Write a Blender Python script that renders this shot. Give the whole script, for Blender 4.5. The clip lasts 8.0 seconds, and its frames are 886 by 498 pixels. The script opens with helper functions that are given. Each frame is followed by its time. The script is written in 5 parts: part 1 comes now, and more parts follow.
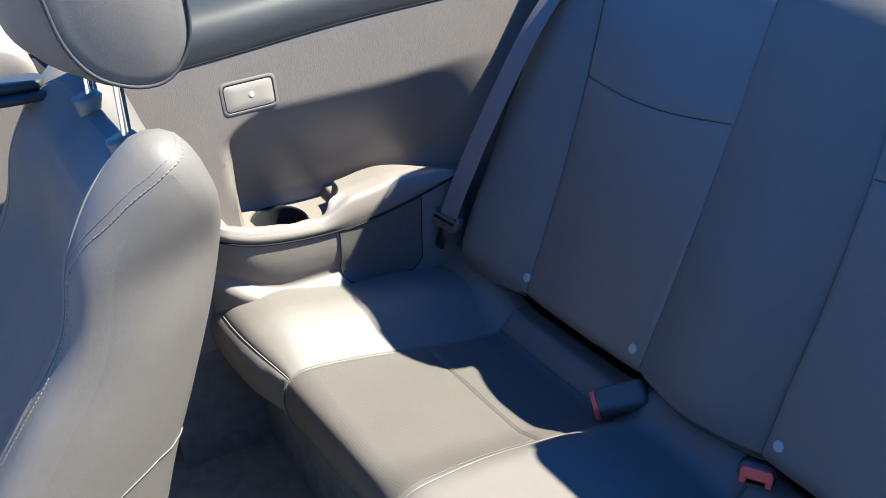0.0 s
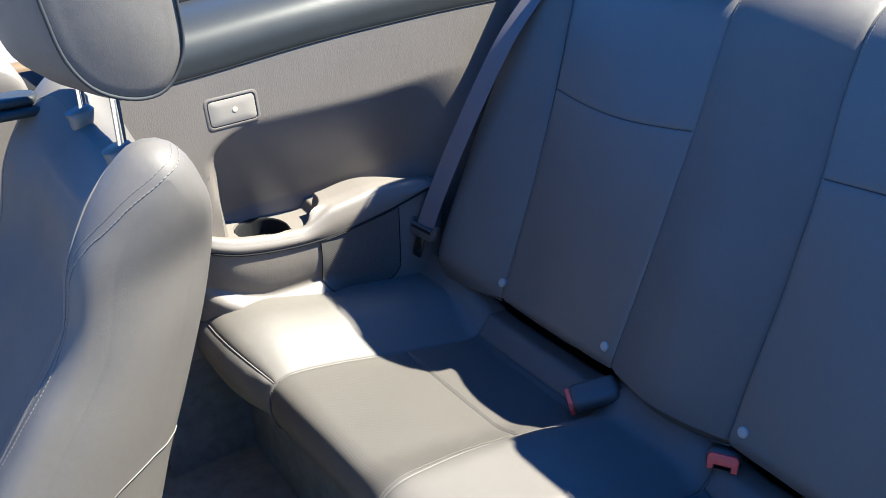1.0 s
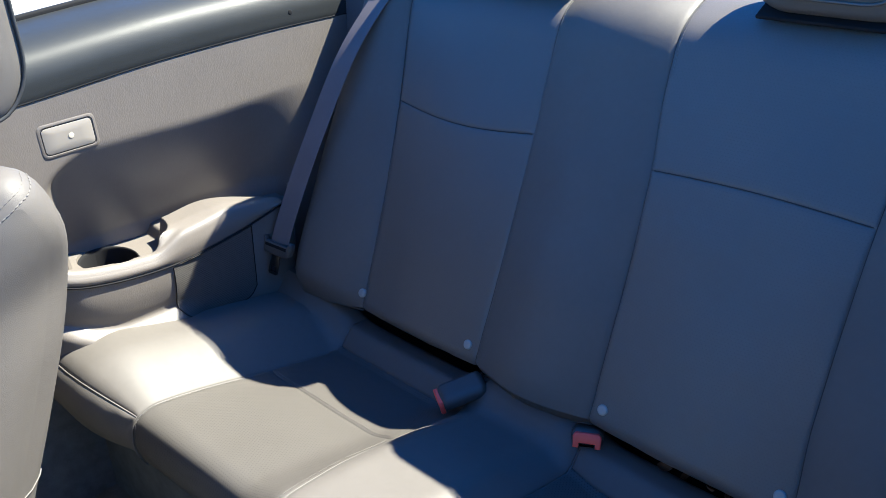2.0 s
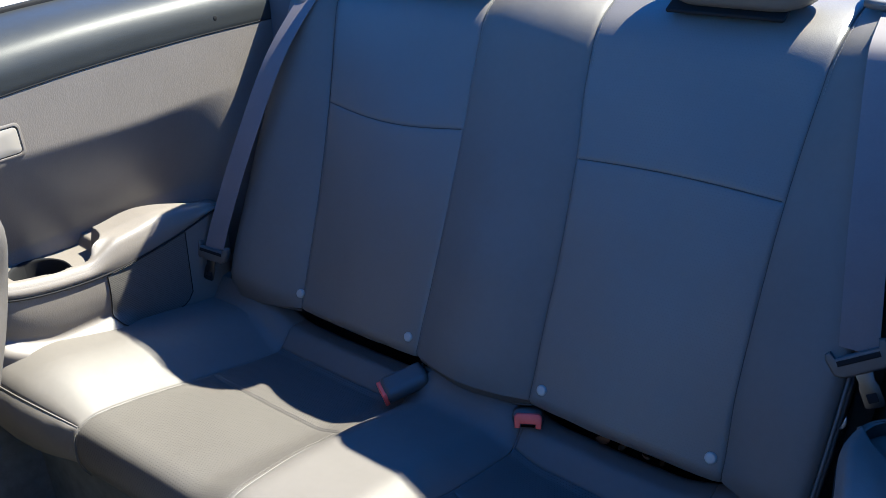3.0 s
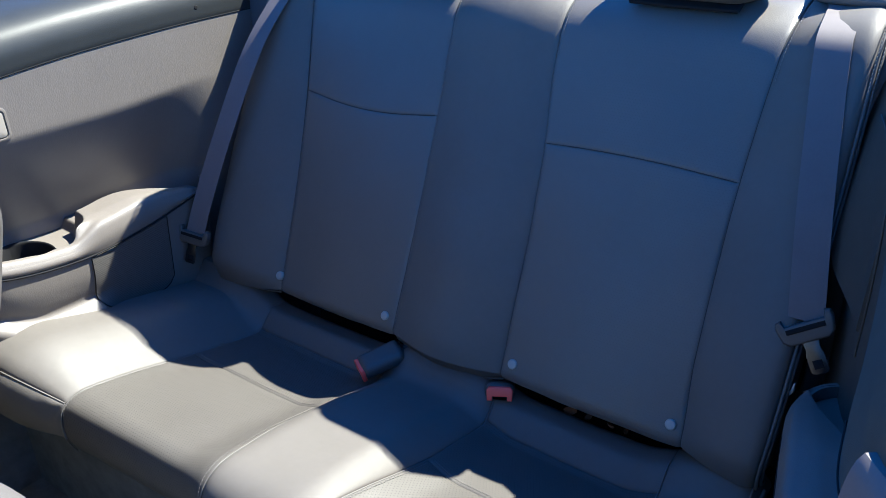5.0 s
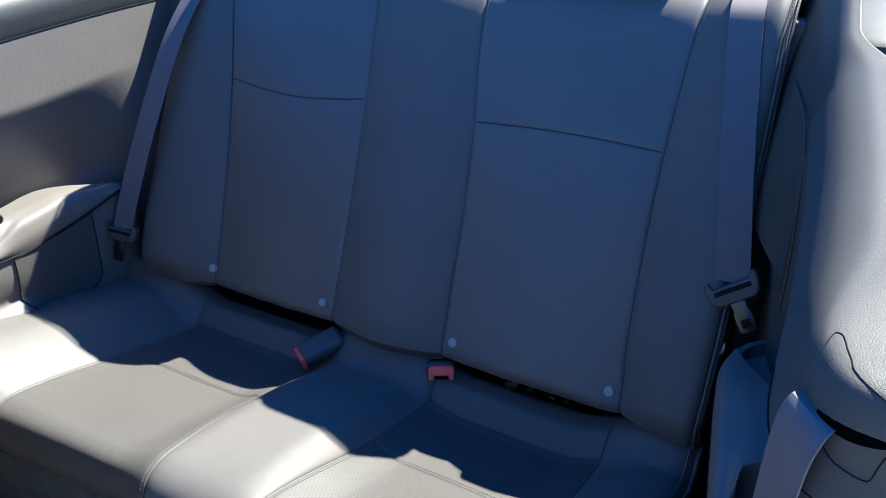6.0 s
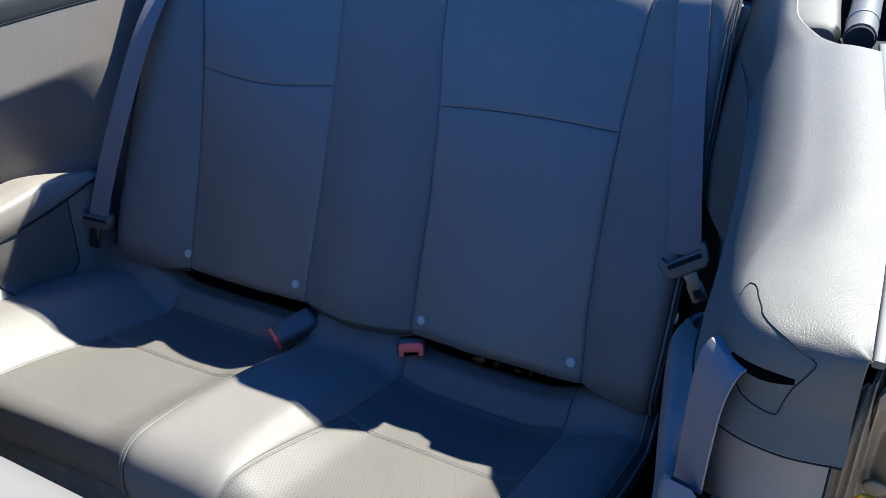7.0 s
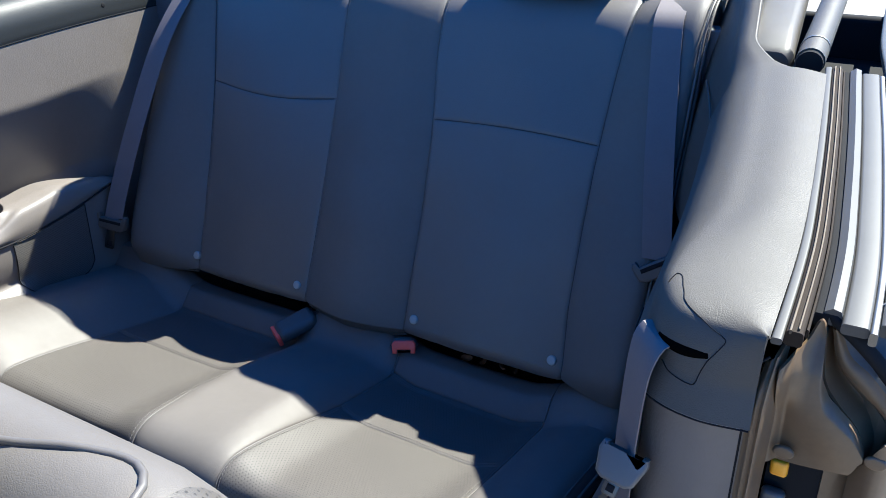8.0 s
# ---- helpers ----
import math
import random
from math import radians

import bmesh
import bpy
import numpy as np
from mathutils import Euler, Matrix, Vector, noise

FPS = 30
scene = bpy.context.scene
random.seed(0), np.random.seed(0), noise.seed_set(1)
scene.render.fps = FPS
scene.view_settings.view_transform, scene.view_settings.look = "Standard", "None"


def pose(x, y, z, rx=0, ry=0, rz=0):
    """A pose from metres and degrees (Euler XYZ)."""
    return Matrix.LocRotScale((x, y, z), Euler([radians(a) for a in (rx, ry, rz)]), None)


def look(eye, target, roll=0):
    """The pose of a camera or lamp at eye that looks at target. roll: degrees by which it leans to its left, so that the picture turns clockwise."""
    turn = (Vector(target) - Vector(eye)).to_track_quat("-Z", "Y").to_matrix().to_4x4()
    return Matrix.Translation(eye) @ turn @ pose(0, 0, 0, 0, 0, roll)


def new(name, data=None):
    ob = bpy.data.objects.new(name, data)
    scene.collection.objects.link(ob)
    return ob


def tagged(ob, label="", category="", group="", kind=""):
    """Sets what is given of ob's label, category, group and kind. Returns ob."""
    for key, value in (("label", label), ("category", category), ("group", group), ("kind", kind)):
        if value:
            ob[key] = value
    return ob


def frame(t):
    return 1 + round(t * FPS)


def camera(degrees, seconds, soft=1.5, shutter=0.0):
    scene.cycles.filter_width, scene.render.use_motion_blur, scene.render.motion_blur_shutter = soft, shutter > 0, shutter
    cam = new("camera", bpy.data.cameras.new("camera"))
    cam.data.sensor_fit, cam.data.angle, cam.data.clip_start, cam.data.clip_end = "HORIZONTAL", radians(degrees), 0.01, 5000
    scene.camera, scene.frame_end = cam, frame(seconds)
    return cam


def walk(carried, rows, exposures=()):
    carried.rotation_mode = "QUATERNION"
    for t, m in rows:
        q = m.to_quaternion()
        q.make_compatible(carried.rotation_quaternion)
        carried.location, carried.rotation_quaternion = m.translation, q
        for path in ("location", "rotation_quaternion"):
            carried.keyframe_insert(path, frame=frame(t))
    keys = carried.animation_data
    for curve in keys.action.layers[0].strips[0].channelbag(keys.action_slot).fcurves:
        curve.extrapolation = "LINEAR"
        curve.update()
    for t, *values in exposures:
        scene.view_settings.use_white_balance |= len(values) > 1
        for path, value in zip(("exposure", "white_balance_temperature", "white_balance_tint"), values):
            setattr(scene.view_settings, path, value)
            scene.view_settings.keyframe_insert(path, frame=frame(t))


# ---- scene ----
cam = camera(56.3, 8.0, soft=0.65)
PATH = [
    (0, (0.64, -0.821, 1.387), (-0.867, 0.09, 0.438), -2.5),
    (0.3, (0.682, -0.8299, 1.389), (-0.6442, -0.0294, 0.5748), -2.62),
    (0.5, (0.693, -0.837, 1.39), (-0.82, 0.091, 0.469), -2.5),
    (0.8, (0.6918, -0.8513, 1.3909), (-0.625, -0.0222, 0.5902), -2.44),
    (1, (0.689, -0.864, 1.392), (-0.8, 0.116, 0.486), -2.5),
    (1.2, (0.6844, -0.8792, 1.394), (-0.567, 0.0536, 0.6026), -1.9),
    (1.5, (0.68, -0.899, 1.396), (-0.654, 0.289, 0.496), -1.1),
    (1.7, (0.682, -0.9055, 1.3959), (-0.4454, 0.1801, 0.613), -1.02),
    (2, (0.688, -0.911, 1.395), (-0.561, 0.377, 0.511), -1.4),
    (2.2, (0.6908, -0.9173, 1.394), (-0.3773, 0.2319, 0.6188), -1.6),
    (3.3, (0.7184, -0.9687, 1.3873), (-0.2501, 0.2802, 0.6357), -1.45),
    (3.5, (0.734, -0.973, 1.387), (-0.376, 0.456, 0.534), -1.4),
    (3.7, (0.7536, -0.974, 1.3902), (-0.2196, 0.2743, 0.6439), -1.07),
    (4, (0.771, -0.975, 1.396), (-0.336, 0.446, 0.526), -0.5),
    (4.2, (0.769, -0.9789, 1.396), (-0.1848, 0.275, 0.6341), -0.2),
    (5.3, (0.74, -1.011, 1.39), (-0.304, 0.447, 0.504), -1.7),
    (5.5, (0.743, -1.01, 1.384), (-0.245, 0.487, 0.498), -1.3),
    (5.8, (0.7468, -1.0121, 1.3813), (-0.0853, 0.3211, 0.6114), -1.29),
    (6, (0.749, -1.016, 1.381), (-0.184, 0.504, 0.476), -1.4),
    (6.2, (0.7529, -1.0218, 1.3805), (-0.0507, 0.305, 0.5704), -1.53),
    (6.5, (0.764, -1.032, 1.38), (-0.143, 0.487, 0.448), -1.7),
    (6.7, (0.7757, -1.0387, 1.3807), (-0.0014, 0.3027, 0.5688), -1.5),
    (7, (0.796, -1.05, 1.384), (-0.094, 0.486, 0.461), -1.6),
    (7.5, (0.829, -1.078, 1.394), (-0.075, 0.456, 0.484), -1.2),
    (8, (0.872, -1.114, 1.41), (-0.046, 0.423, 0.519), -1.1),
]
walk(cam, [(t, look(eye, target, roll)) for t, eye, target, roll in PATH], exposures=[(0, 2.70, 4820, 5), (1.5, 2.66, 4800, 5), (2, 2.61, 4790, 5), (3.5, 2.60, 4740, 5), (4, 2.51, 4690, 5), (5.5, 2.53, 4570, 5), (6.5, 2.50, 4550, 5), (7, 2.53, 4640, 5), (7.5, 2.53, 4640, 5), (8, 2.35, 4620, 6)])


# ---- world, sun and exposure ----
SUN = Vector((0.22, 0.42, 0.68)).normalized()
world = bpy.data.worlds.new("open_sky")
scene.world = world
world.use_nodes = True
wn = world.node_tree.nodes
sky = wn.new("ShaderNodeTexSky")
sky.sky_type = "NISHITA"
sky.sun_disc = False
sky.sun_elevation = math.asin(SUN.z)
sky.sun_rotation = math.atan2(SUN.x, SUN.y)
sky.air_density = 1.3
sky.dust_density = 0.0
sky.ozone_density = 6.0
deep = wn.new("ShaderNodeMix")
deep.data_type, deep.blend_type = "RGBA", "MULTIPLY"
deep.inputs[0].default_value = 1.0
deep.inputs[7].default_value = (0.435, 0.81, 1.205, 1)
world.node_tree.links.new(sky.outputs[0], deep.inputs[6])
world.node_tree.links.new(deep.outputs[2], wn["Background"].inputs[0])
wn["Background"].inputs[1].default_value = 0.040
sun_data = bpy.data.lights.new("sun", "SUN")
sun_data.energy = 5.0
sun_data.angle = radians(0.53)
sun_data.color = (1.0, 0.778, 0.485)
sun = new("sun", sun_data)
sun.matrix_world = look(SUN * 20, (0, 0, 0.6))


# ---- materials ----
def material(name, colour, rough=0.5, metal=0.0, coat=0.0, spec=0.5):
    m = bpy.data.materials.new(name)
    m.use_nodes = True
    b = m.node_tree.nodes["Principled BSDF"]
    b.inputs["Base Color"].default_value = (*colour, 1)
    b.inputs["Roughness"].default_value = rough
    b.inputs["Metallic"].default_value = metal
    b.inputs["Coat Weight"].default_value = coat
    b.inputs["Specular IOR Level"].default_value = spec
    return m


def node(m, kind, **values):
    n = m.node_tree.nodes.new(kind)
    for key, value in values.items():
        if key in n.inputs:
            n.inputs[key].default_value = value
    return n


def link(m, a, b):
    m.node_tree.links.new(a, b)


def maths(m, op, a, b=None):
    n = m.node_tree.nodes.new("ShaderNodeMath")
    n.operation = op
    for k, v in enumerate((a, b)):
        if v is None:
            continue
        if isinstance(v, (int, float)):
            n.inputs[k].default_value = v
        else:
            link(m, v, n.inputs[k])
    return n.outputs[0]


def mottled(m, colour, low, scale, detail=5.0):
    """Base colour that wanders between two close tones, at a broad and a fine scale."""
    b = m.node_tree.nodes["Principled BSDF"]
    co = node(m, "ShaderNodeTexCoord").outputs["Object"]
    n1 = node(m, "ShaderNodeTexNoise", Scale=scale, Detail=detail, Roughness=0.6)
    n2 = node(m, "ShaderNodeTexNoise", Scale=scale * 14, Detail=3.0)
    link(m, co, n1.inputs["Vector"])
    link(m, co, n2.inputs["Vector"])
    f = maths(m, "ADD", maths(m, "MULTIPLY", n1.outputs[0], 0.7), maths(m, "MULTIPLY", n2.outputs[0], 0.3))
    ramp = node(m, "ShaderNodeValToRGB")
    ramp.color_ramp.elements[0].position, ramp.color_ramp.elements[1].position = 0.3, 0.68
    ramp.color_ramp.elements[0].color = (*[c * low for c in colour], 1)
    ramp.color_ramp.elements[1].color = (*colour, 1)
    link(m, f, ramp.inputs[0])
    link(m, ramp.outputs[0], b.inputs["Base Color"])
    return co, ramp.outputs[0]


def relief(m, heights, strength, distance):
    b = m.node_tree.nodes["Principled BSDF"]
    bump = node(m, "ShaderNodeBump", Strength=strength, Distance=distance)
    link(m, heights, bump.inputs["Height"])
    link(m, bump.outputs[0], b.inputs["Normal"])


def grained(name, colour, rough, low=0.88, cell=420.0, strength=0.35, depth=0.0006, wrinkle=0.0, holes=0.0, coat=0.0, stretch=(1, 1, 1)):
    """Leather or moulded vinyl: pebbled cells, fine creases, broad tone drift; holes: rows of small punched holes."""
    m = material(name, colour, rough, coat=coat)
    co, col = mottled(m, colour, low, 7.0)
    mp = node(m, "ShaderNodeMapping")
    mp.inputs["Scale"].default_value = stretch
    link(m, co, mp.inputs["Vector"])
    v = node(m, "ShaderNodeTexVoronoi", Scale=cell)
    v.feature = "DISTANCE_TO_EDGE"
    n = node(m, "ShaderNodeTexNoise", Scale=cell * 0.35, Detail=4.0, Roughness=0.6)
    w = node(m, "ShaderNodeTexNoise", Scale=26.0, Detail=6.0, Roughness=0.65, Distortion=0.6)
    for k in (v, n, w):
        link(m, mp.outputs[0], k.inputs["Vector"])
    h = maths(m, "ADD", maths(m, "MULTIPLY", maths(m, "MINIMUM", v.outputs["Distance"], 0.25), 1.6), maths(m, "MULTIPLY", n.outputs[0], 0.7))
    h = maths(m, "ADD", h, maths(m, "MULTIPLY", w.outputs[0], wrinkle))
    b = m.node_tree.nodes["Principled BSDF"]
    rr = node(m, "ShaderNodeMapRange")
    rr.inputs["To Min"].default_value, rr.inputs["To Max"].default_value = rough - 0.07, rough + 0.1
    link(m, w.outputs[0], rr.inputs["Value"])
    link(m, rr.outputs[0], b.inputs["Roughness"])
    if holes > 0:
        uv = node(m, "ShaderNodeUVMap")
        sep = node(m, "ShaderNodeSeparateXYZ")
        link(m, uv.outputs[0], sep.inputs[0])
        row = maths(m, "DIVIDE", sep.outputs[1], 0.0048)
        odd = maths(m, "MULTIPLY", maths(m, "MODULO", maths(m, "FLOOR", row), 2.0), 0.5)
        column = maths(m, "ADD", maths(m, "DIVIDE", sep.outputs[0], 0.0056), odd)
        dx = maths(m, "SUBTRACT", maths(m, "FRACT", column), 0.5)
        dy = maths(m, "SUBTRACT", maths(m, "FRACT", row), 0.5)
        d = maths(m, "SQRT", maths(m, "ADD", maths(m, "MULTIPLY", dx, dx), maths(m, "MULTIPLY", dy, dy)))
        hole = maths(m, "LESS_THAN", d, 0.19)
        mix = node(m, "ShaderNodeMix")
        mix.data_type = "RGBA"
        link(m, hole, mix.inputs[0])
        link(m, col, mix.inputs[6])
        mix.inputs[7].default_value = (*[c * (1 - holes) for c in colour], 1)
        link(m, mix.outputs[2], b.inputs["Base Color"])
        h = maths(m, "SUBTRACT", h, maths(m, "MULTIPLY", maths(m, "LESS_THAN", d, 0.24), 0.9 * holes))
    relief(m, h, strength, depth)
    return m


GREY = (0.107, 0.097, 0.086)
LEATHER = grained("grey_leather", GREY, 0.54, cell=620.0, strength=0.26, wrinkle=2.2)
# One perforated leather twice: darker for the sunlit cushion, faint-holed for the shaded backrest.
PERFORATED = grained("perforated_grey_leather", (0.077, 0.0695, 0.061), 0.52, cell=430.0, strength=0.40, wrinkle=1.0, holes=0.60)
SHADED_PERFORATED = grained("shaded_perforated_grey_leather", GREY, 0.42, cell=430.0, strength=0.26, wrinkle=1.6, holes=0.13)
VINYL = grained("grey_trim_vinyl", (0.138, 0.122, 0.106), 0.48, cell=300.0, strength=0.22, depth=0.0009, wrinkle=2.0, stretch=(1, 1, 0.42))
# Darker than the far panel's vinyl: shade on the near panels, as colour.
TONED_VINYL = grained("toned_trim_vinyl", (0.064, 0.058, 0.047), 0.54, cell=480.0, strength=0.30, depth=0.0008, wrinkle=0.5)
# Far cap darker than the near one: glare put into the two colours.
CAP_VINYL = grained("charcoal_cap_vinyl", (0.021, 0.023, 0.024), 0.46, cell=330.0, strength=0.16, depth=0.0008, wrinkle=0.5)
# Sheenless near-black: the shade inside the slots, given as a colour.
SLOT_SHADE = material("slot_shade", (0.002, 0.002, 0.002), 0.95, spec=0.0)
SOFT_DARK = grained("dark_soft_trim", (0.07, 0.075, 0.085), 0.55, cell=300.0, strength=0.3)
PLASTIC = grained("dark_grey_plastic", (0.06, 0.064, 0.07), 0.42, cell=700.0, strength=0.2)
BUCKLE_PLASTIC = grained("grey_buckle_plastic", (0.066, 0.061, 0.056), 0.5, cell=700.0, strength=0.25)
PALE_PLASTIC = grained("pale_grey_plastic", (0.102, 0.098, 0.093), 0.42, cell=600.0, strength=0.2)
BLACK = grained("black_rubber", (0.012, 0.012, 0.013), 0.85, cell=500.0, strength=0.2)
PIPING = grained("piping_cord", (0.09, 0.082, 0.074), 0.5, cell=700.0, strength=0.15)
THREAD = material("pale_thread", (0.15, 0.138, 0.122), 0.7)
SEAM_THREAD = material("grey_seam_thread", (0.10, 0.093, 0.085), 0.7)
DARK_THREAD = material("seam_thread", (0.04, 0.039, 0.037), 0.75)
WHITE = material("white_button_plastic", (0.30, 0.285, 0.255), 0.45)
RED = material("red_release_plastic", (0.72, 0.088, 0.062), 0.4)
CHROME = material("chrome", (0.75, 0.75, 0.76), 0.12, 1.0)
STEEL = material("brushed_steel", (0.10, 0.10, 0.10), 0.36, 1.0)
ALUMINIUM = material("satin_aluminium_trim", (0.18, 0.182, 0.182), 0.5, 1.0)
FOAM = grained("seat_underside_felt", (0.02, 0.02, 0.022), 0.9, cell=900.0)
CAP_VINYL.node_tree.nodes["Principled BSDF"].inputs["Specular IOR Level"].default_value = 0.28
TONED_VINYL.node_tree.nodes["Principled BSDF"].inputs["Specular IOR Level"].default_value = 0.35
LEATHER.node_tree.nodes["Principled BSDF"].inputs["Specular IOR Level"].default_value = 0.32
PERFORATED.node_tree.nodes["Principled BSDF"].inputs["Specular IOR Level"].default_value = 0.34
for m in (BLACK, FOAM):
    m.node_tree.nodes["Principled BSDF"].inputs["Specular IOR Level"].default_value = 0.15
LENS = material("lamp_lens_plastic", (0.245, 0.222, 0.188), 0.5)
BULB = material("lamp_bulb", (0.30, 0.27, 0.22), 0.6)
BULB.node_tree.nodes["Principled BSDF"].inputs["Emission Color"].default_value = (1.0, 0.72, 0.38, 1)
BULB.node_tree.nodes["Principled BSDF"].inputs["Emission Strength"].default_value = 0.10
mottled(WHITE, (0.30, 0.285, 0.255), 0.93, 60.0)
mottled(RED, (0.72, 0.088, 0.062), 0.85, 80.0)
mottled(ALUMINIUM, (0.18, 0.182, 0.182), 0.8, 30.0)
mottled(STEEL, (0.10, 0.10, 0.10), 0.85, 120.0)

PAINT = material("brown_beige_paint", (0.135, 0.092, 0.050), 0.45, 0.0, coat=0.08, spec=0.35)
mottled(PAINT, (0.135, 0.092, 0.050), 0.72, 12.0)
CARPET = material("dark_carpet", (0.035, 0.034, 0.034), 0.95, spec=0.1)
cc, _ = mottled(CARPET, (0.14, 0.14, 0.134), 0.55, 30.0)
cn = node(CARPET, "ShaderNodeTexNoise", Scale=900.0, Detail=3.0)
link(CARPET, cc, cn.inputs["Vector"])
relief(CARPET, cn.outputs[0], 0.8, 0.003)
# The ground's pale warm tone is assumed, set to bounce light onto the trim.
BOUNCE_GROUND = material("pale_bounce_ground", (0.27, 0.25, 0.215), 0.9)
kc, _ = mottled(BOUNCE_GROUND, (0.27, 0.25, 0.215), 0.75, 1.2)
kn = node(BOUNCE_GROUND, "ShaderNodeTexNoise", Scale=90.0, Detail=6.0)
link(BOUNCE_GROUND, kc, kn.inputs["Vector"])
relief(BOUNCE_GROUND, kn.outputs[0], 0.5, 0.004)

# seat-belt webbing: fine ribs along the band
WEBBING = material("grey_belt_webbing", (0.122, 0.105, 0.104), 0.7)
wu = node(WEBBING, "ShaderNodeUVMap")
ws = node(WEBBING, "ShaderNodeSeparateXYZ")
link(WEBBING, wu.outputs[0], ws.inputs[0])
rib = maths(WEBBING, "SINE", maths(WEBBING, "MULTIPLY", ws.outputs[0], 2 * math.pi / 0.0032))
twill = maths(WEBBING, "SINE", maths(WEBBING, "MULTIPLY", maths(WEBBING, "ADD", ws.outputs[0], ws.outputs[1]), 2 * math.pi / 0.0022))
mottled(WEBBING, (0.122, 0.105, 0.104), 0.86, 22.0)
relief(WEBBING, maths(WEBBING, "ADD", rib, maths(WEBBING, "MULTIPLY", twill, 0.6)), 0.02, 0.0004)

# perforated speaker cloth
GRILLE = material("speaker_grille_mesh", (0.16, 0.15, 0.145), 0.55)
gu = node(GRILLE, "ShaderNodeUVMap")
gs = node(GRILLE, "ShaderNodeSeparateXYZ")
link(GRILLE, gu.outputs[0], gs.inputs[0])
gx = maths(GRILLE, "SINE", maths(GRILLE, "MULTIPLY", gs.outputs[0], 2 * math.pi / 0.0044))
gy = maths(GRILLE, "SINE", maths(GRILLE, "MULTIPLY", gs.outputs[1], 2 * math.pi / 0.0044))
gd = maths(GRILLE, "GREATER_THAN", maths(GRILLE, "MULTIPLY", gx, gy), 0.25)
gm = node(GRILLE, "ShaderNodeMix")
gm.data_type = "RGBA"
gm.inputs[6].default_value = (0.085, 0.078, 0.070, 1)
gm.inputs[7].default_value = (0.034, 0.032, 0.030, 1)
link(GRILLE, gd, gm.inputs[0])
link(GRILLE, gm.outputs[2], GRILLE.node_tree.nodes["Principled BSDF"].inputs["Base Color"])


# ---- building helpers ----
def smooth(a, b, x):
    t = min(1.0, max(0.0, (x - a) / (b - a)))
    return t * t * (3 - 2 * t)


def spline(table, v):
    """Cubic through rows of (key, value, ...) at the key v."""
    n = len(table)
    i = 0
    while i < n - 2 and v > table[i + 1][0]:
        i += 1
    a, b = table[i], table[i + 1]
    before, after = table[max(i - 1, 0)], table[min(i + 2, n - 1)]
    d = b[0] - a[0]
    t = (v - a[0]) / d
    out = []
    for k in range(1, len(a)):
        ma = (b[k] - before[k]) / (b[0] - before[0]) * d
        mb = (after[k] - a[k]) / (after[0] - a[0]) * d
        if t < 0 or t > 1:
            out.append(a[k] + (b[k] - a[k]) * t)
        else:
            out.append((2 * t**3 - 3 * t**2 + 1) * a[k] + (t**3 - 2 * t**2 + t) * ma + (3 * t**2 - 2 * t**3) * b[k] + (t**3 - t**2) * mb)
    return out


def curve(points, n, closed=False):
    """n points evenly along a smooth curve through the given ones."""
    pts = [Vector(p) for p in points]
    m = len(pts)
    fine = []
    for i in range(m if closed else m - 1):
        p0 = pts[(i - 1) % m] if closed or i > 0 else pts[0] * 2 - pts[1]
        p1, p2 = pts[i], pts[(i + 1) % m]
        p3 = pts[(i + 2) % m] if closed or i + 2 < m else pts[-1] * 2 - pts[-2]
        for k in range(16):
            t = k / 16
            fine.append(0.5 * (2 * p1 + (p2 - p0) * t + (2 * p0 - 5 * p1 + 4 * p2 - p3) * t * t + (3 * p1 - p0 - 3 * p2 + p3) * t**3))
    fine.append(fine[0].copy() if closed else pts[-1].copy())
    at = [0.0]
    for a, b in zip(fine, fine[1:]):
        at.append(at[-1] + (b - a).length)
    out, j = [], 0
    for k in range(n):
        want = at[-1] * k / (n if closed else n - 1)
        while j < len(at) - 2 and at[j + 1] < want:
            j += 1
        f = (want - at[j]) / max(at[j + 1] - at[j], 1e-9)
        out.append(fine[j].lerp(fine[j + 1], f))
    return out


def made(name, verts, faces, uvs=None, angle=42):
    me = bpy.data.meshes.new(name)
    me.from_pydata([tuple(v) for v in verts], [], faces)
    if uvs:
        layer = me.uv_layers.new(name="UVMap")
        flat = np.zeros(len(me.loops) * 2, dtype=np.float32)
        for k, lp in enumerate(me.loops):
            flat[2 * k], flat[2 * k + 1] = uvs[lp.vertex_index]
        layer.data.foreach_set("uv", flat)
    bm = bmesh.new()
    bm.from_mesh(me)
    bmesh.ops.remove_doubles(bm, verts=bm.verts, dist=1e-6)
    bmesh.ops.recalc_face_normals(bm, faces=bm.faces)
    bm.to_mesh(me)
    bm.free()
    me.polygons.foreach_set("use_smooth", [True] * len(me.polygons))
    me.set_sharp_from_angle(angle=radians(angle))
    me.update()
    return me


def part(name, me, mat, parent=None, label="", kind=""):
    ob = new(name, me)
    me.materials.append(mat)
    ob.parent = parent
    if label or kind:
        tagged(ob, label, kind=kind)
    return ob


def thing(name, label, category, group="", kind=""):
    return tagged(new(name), label, category, group, kind)


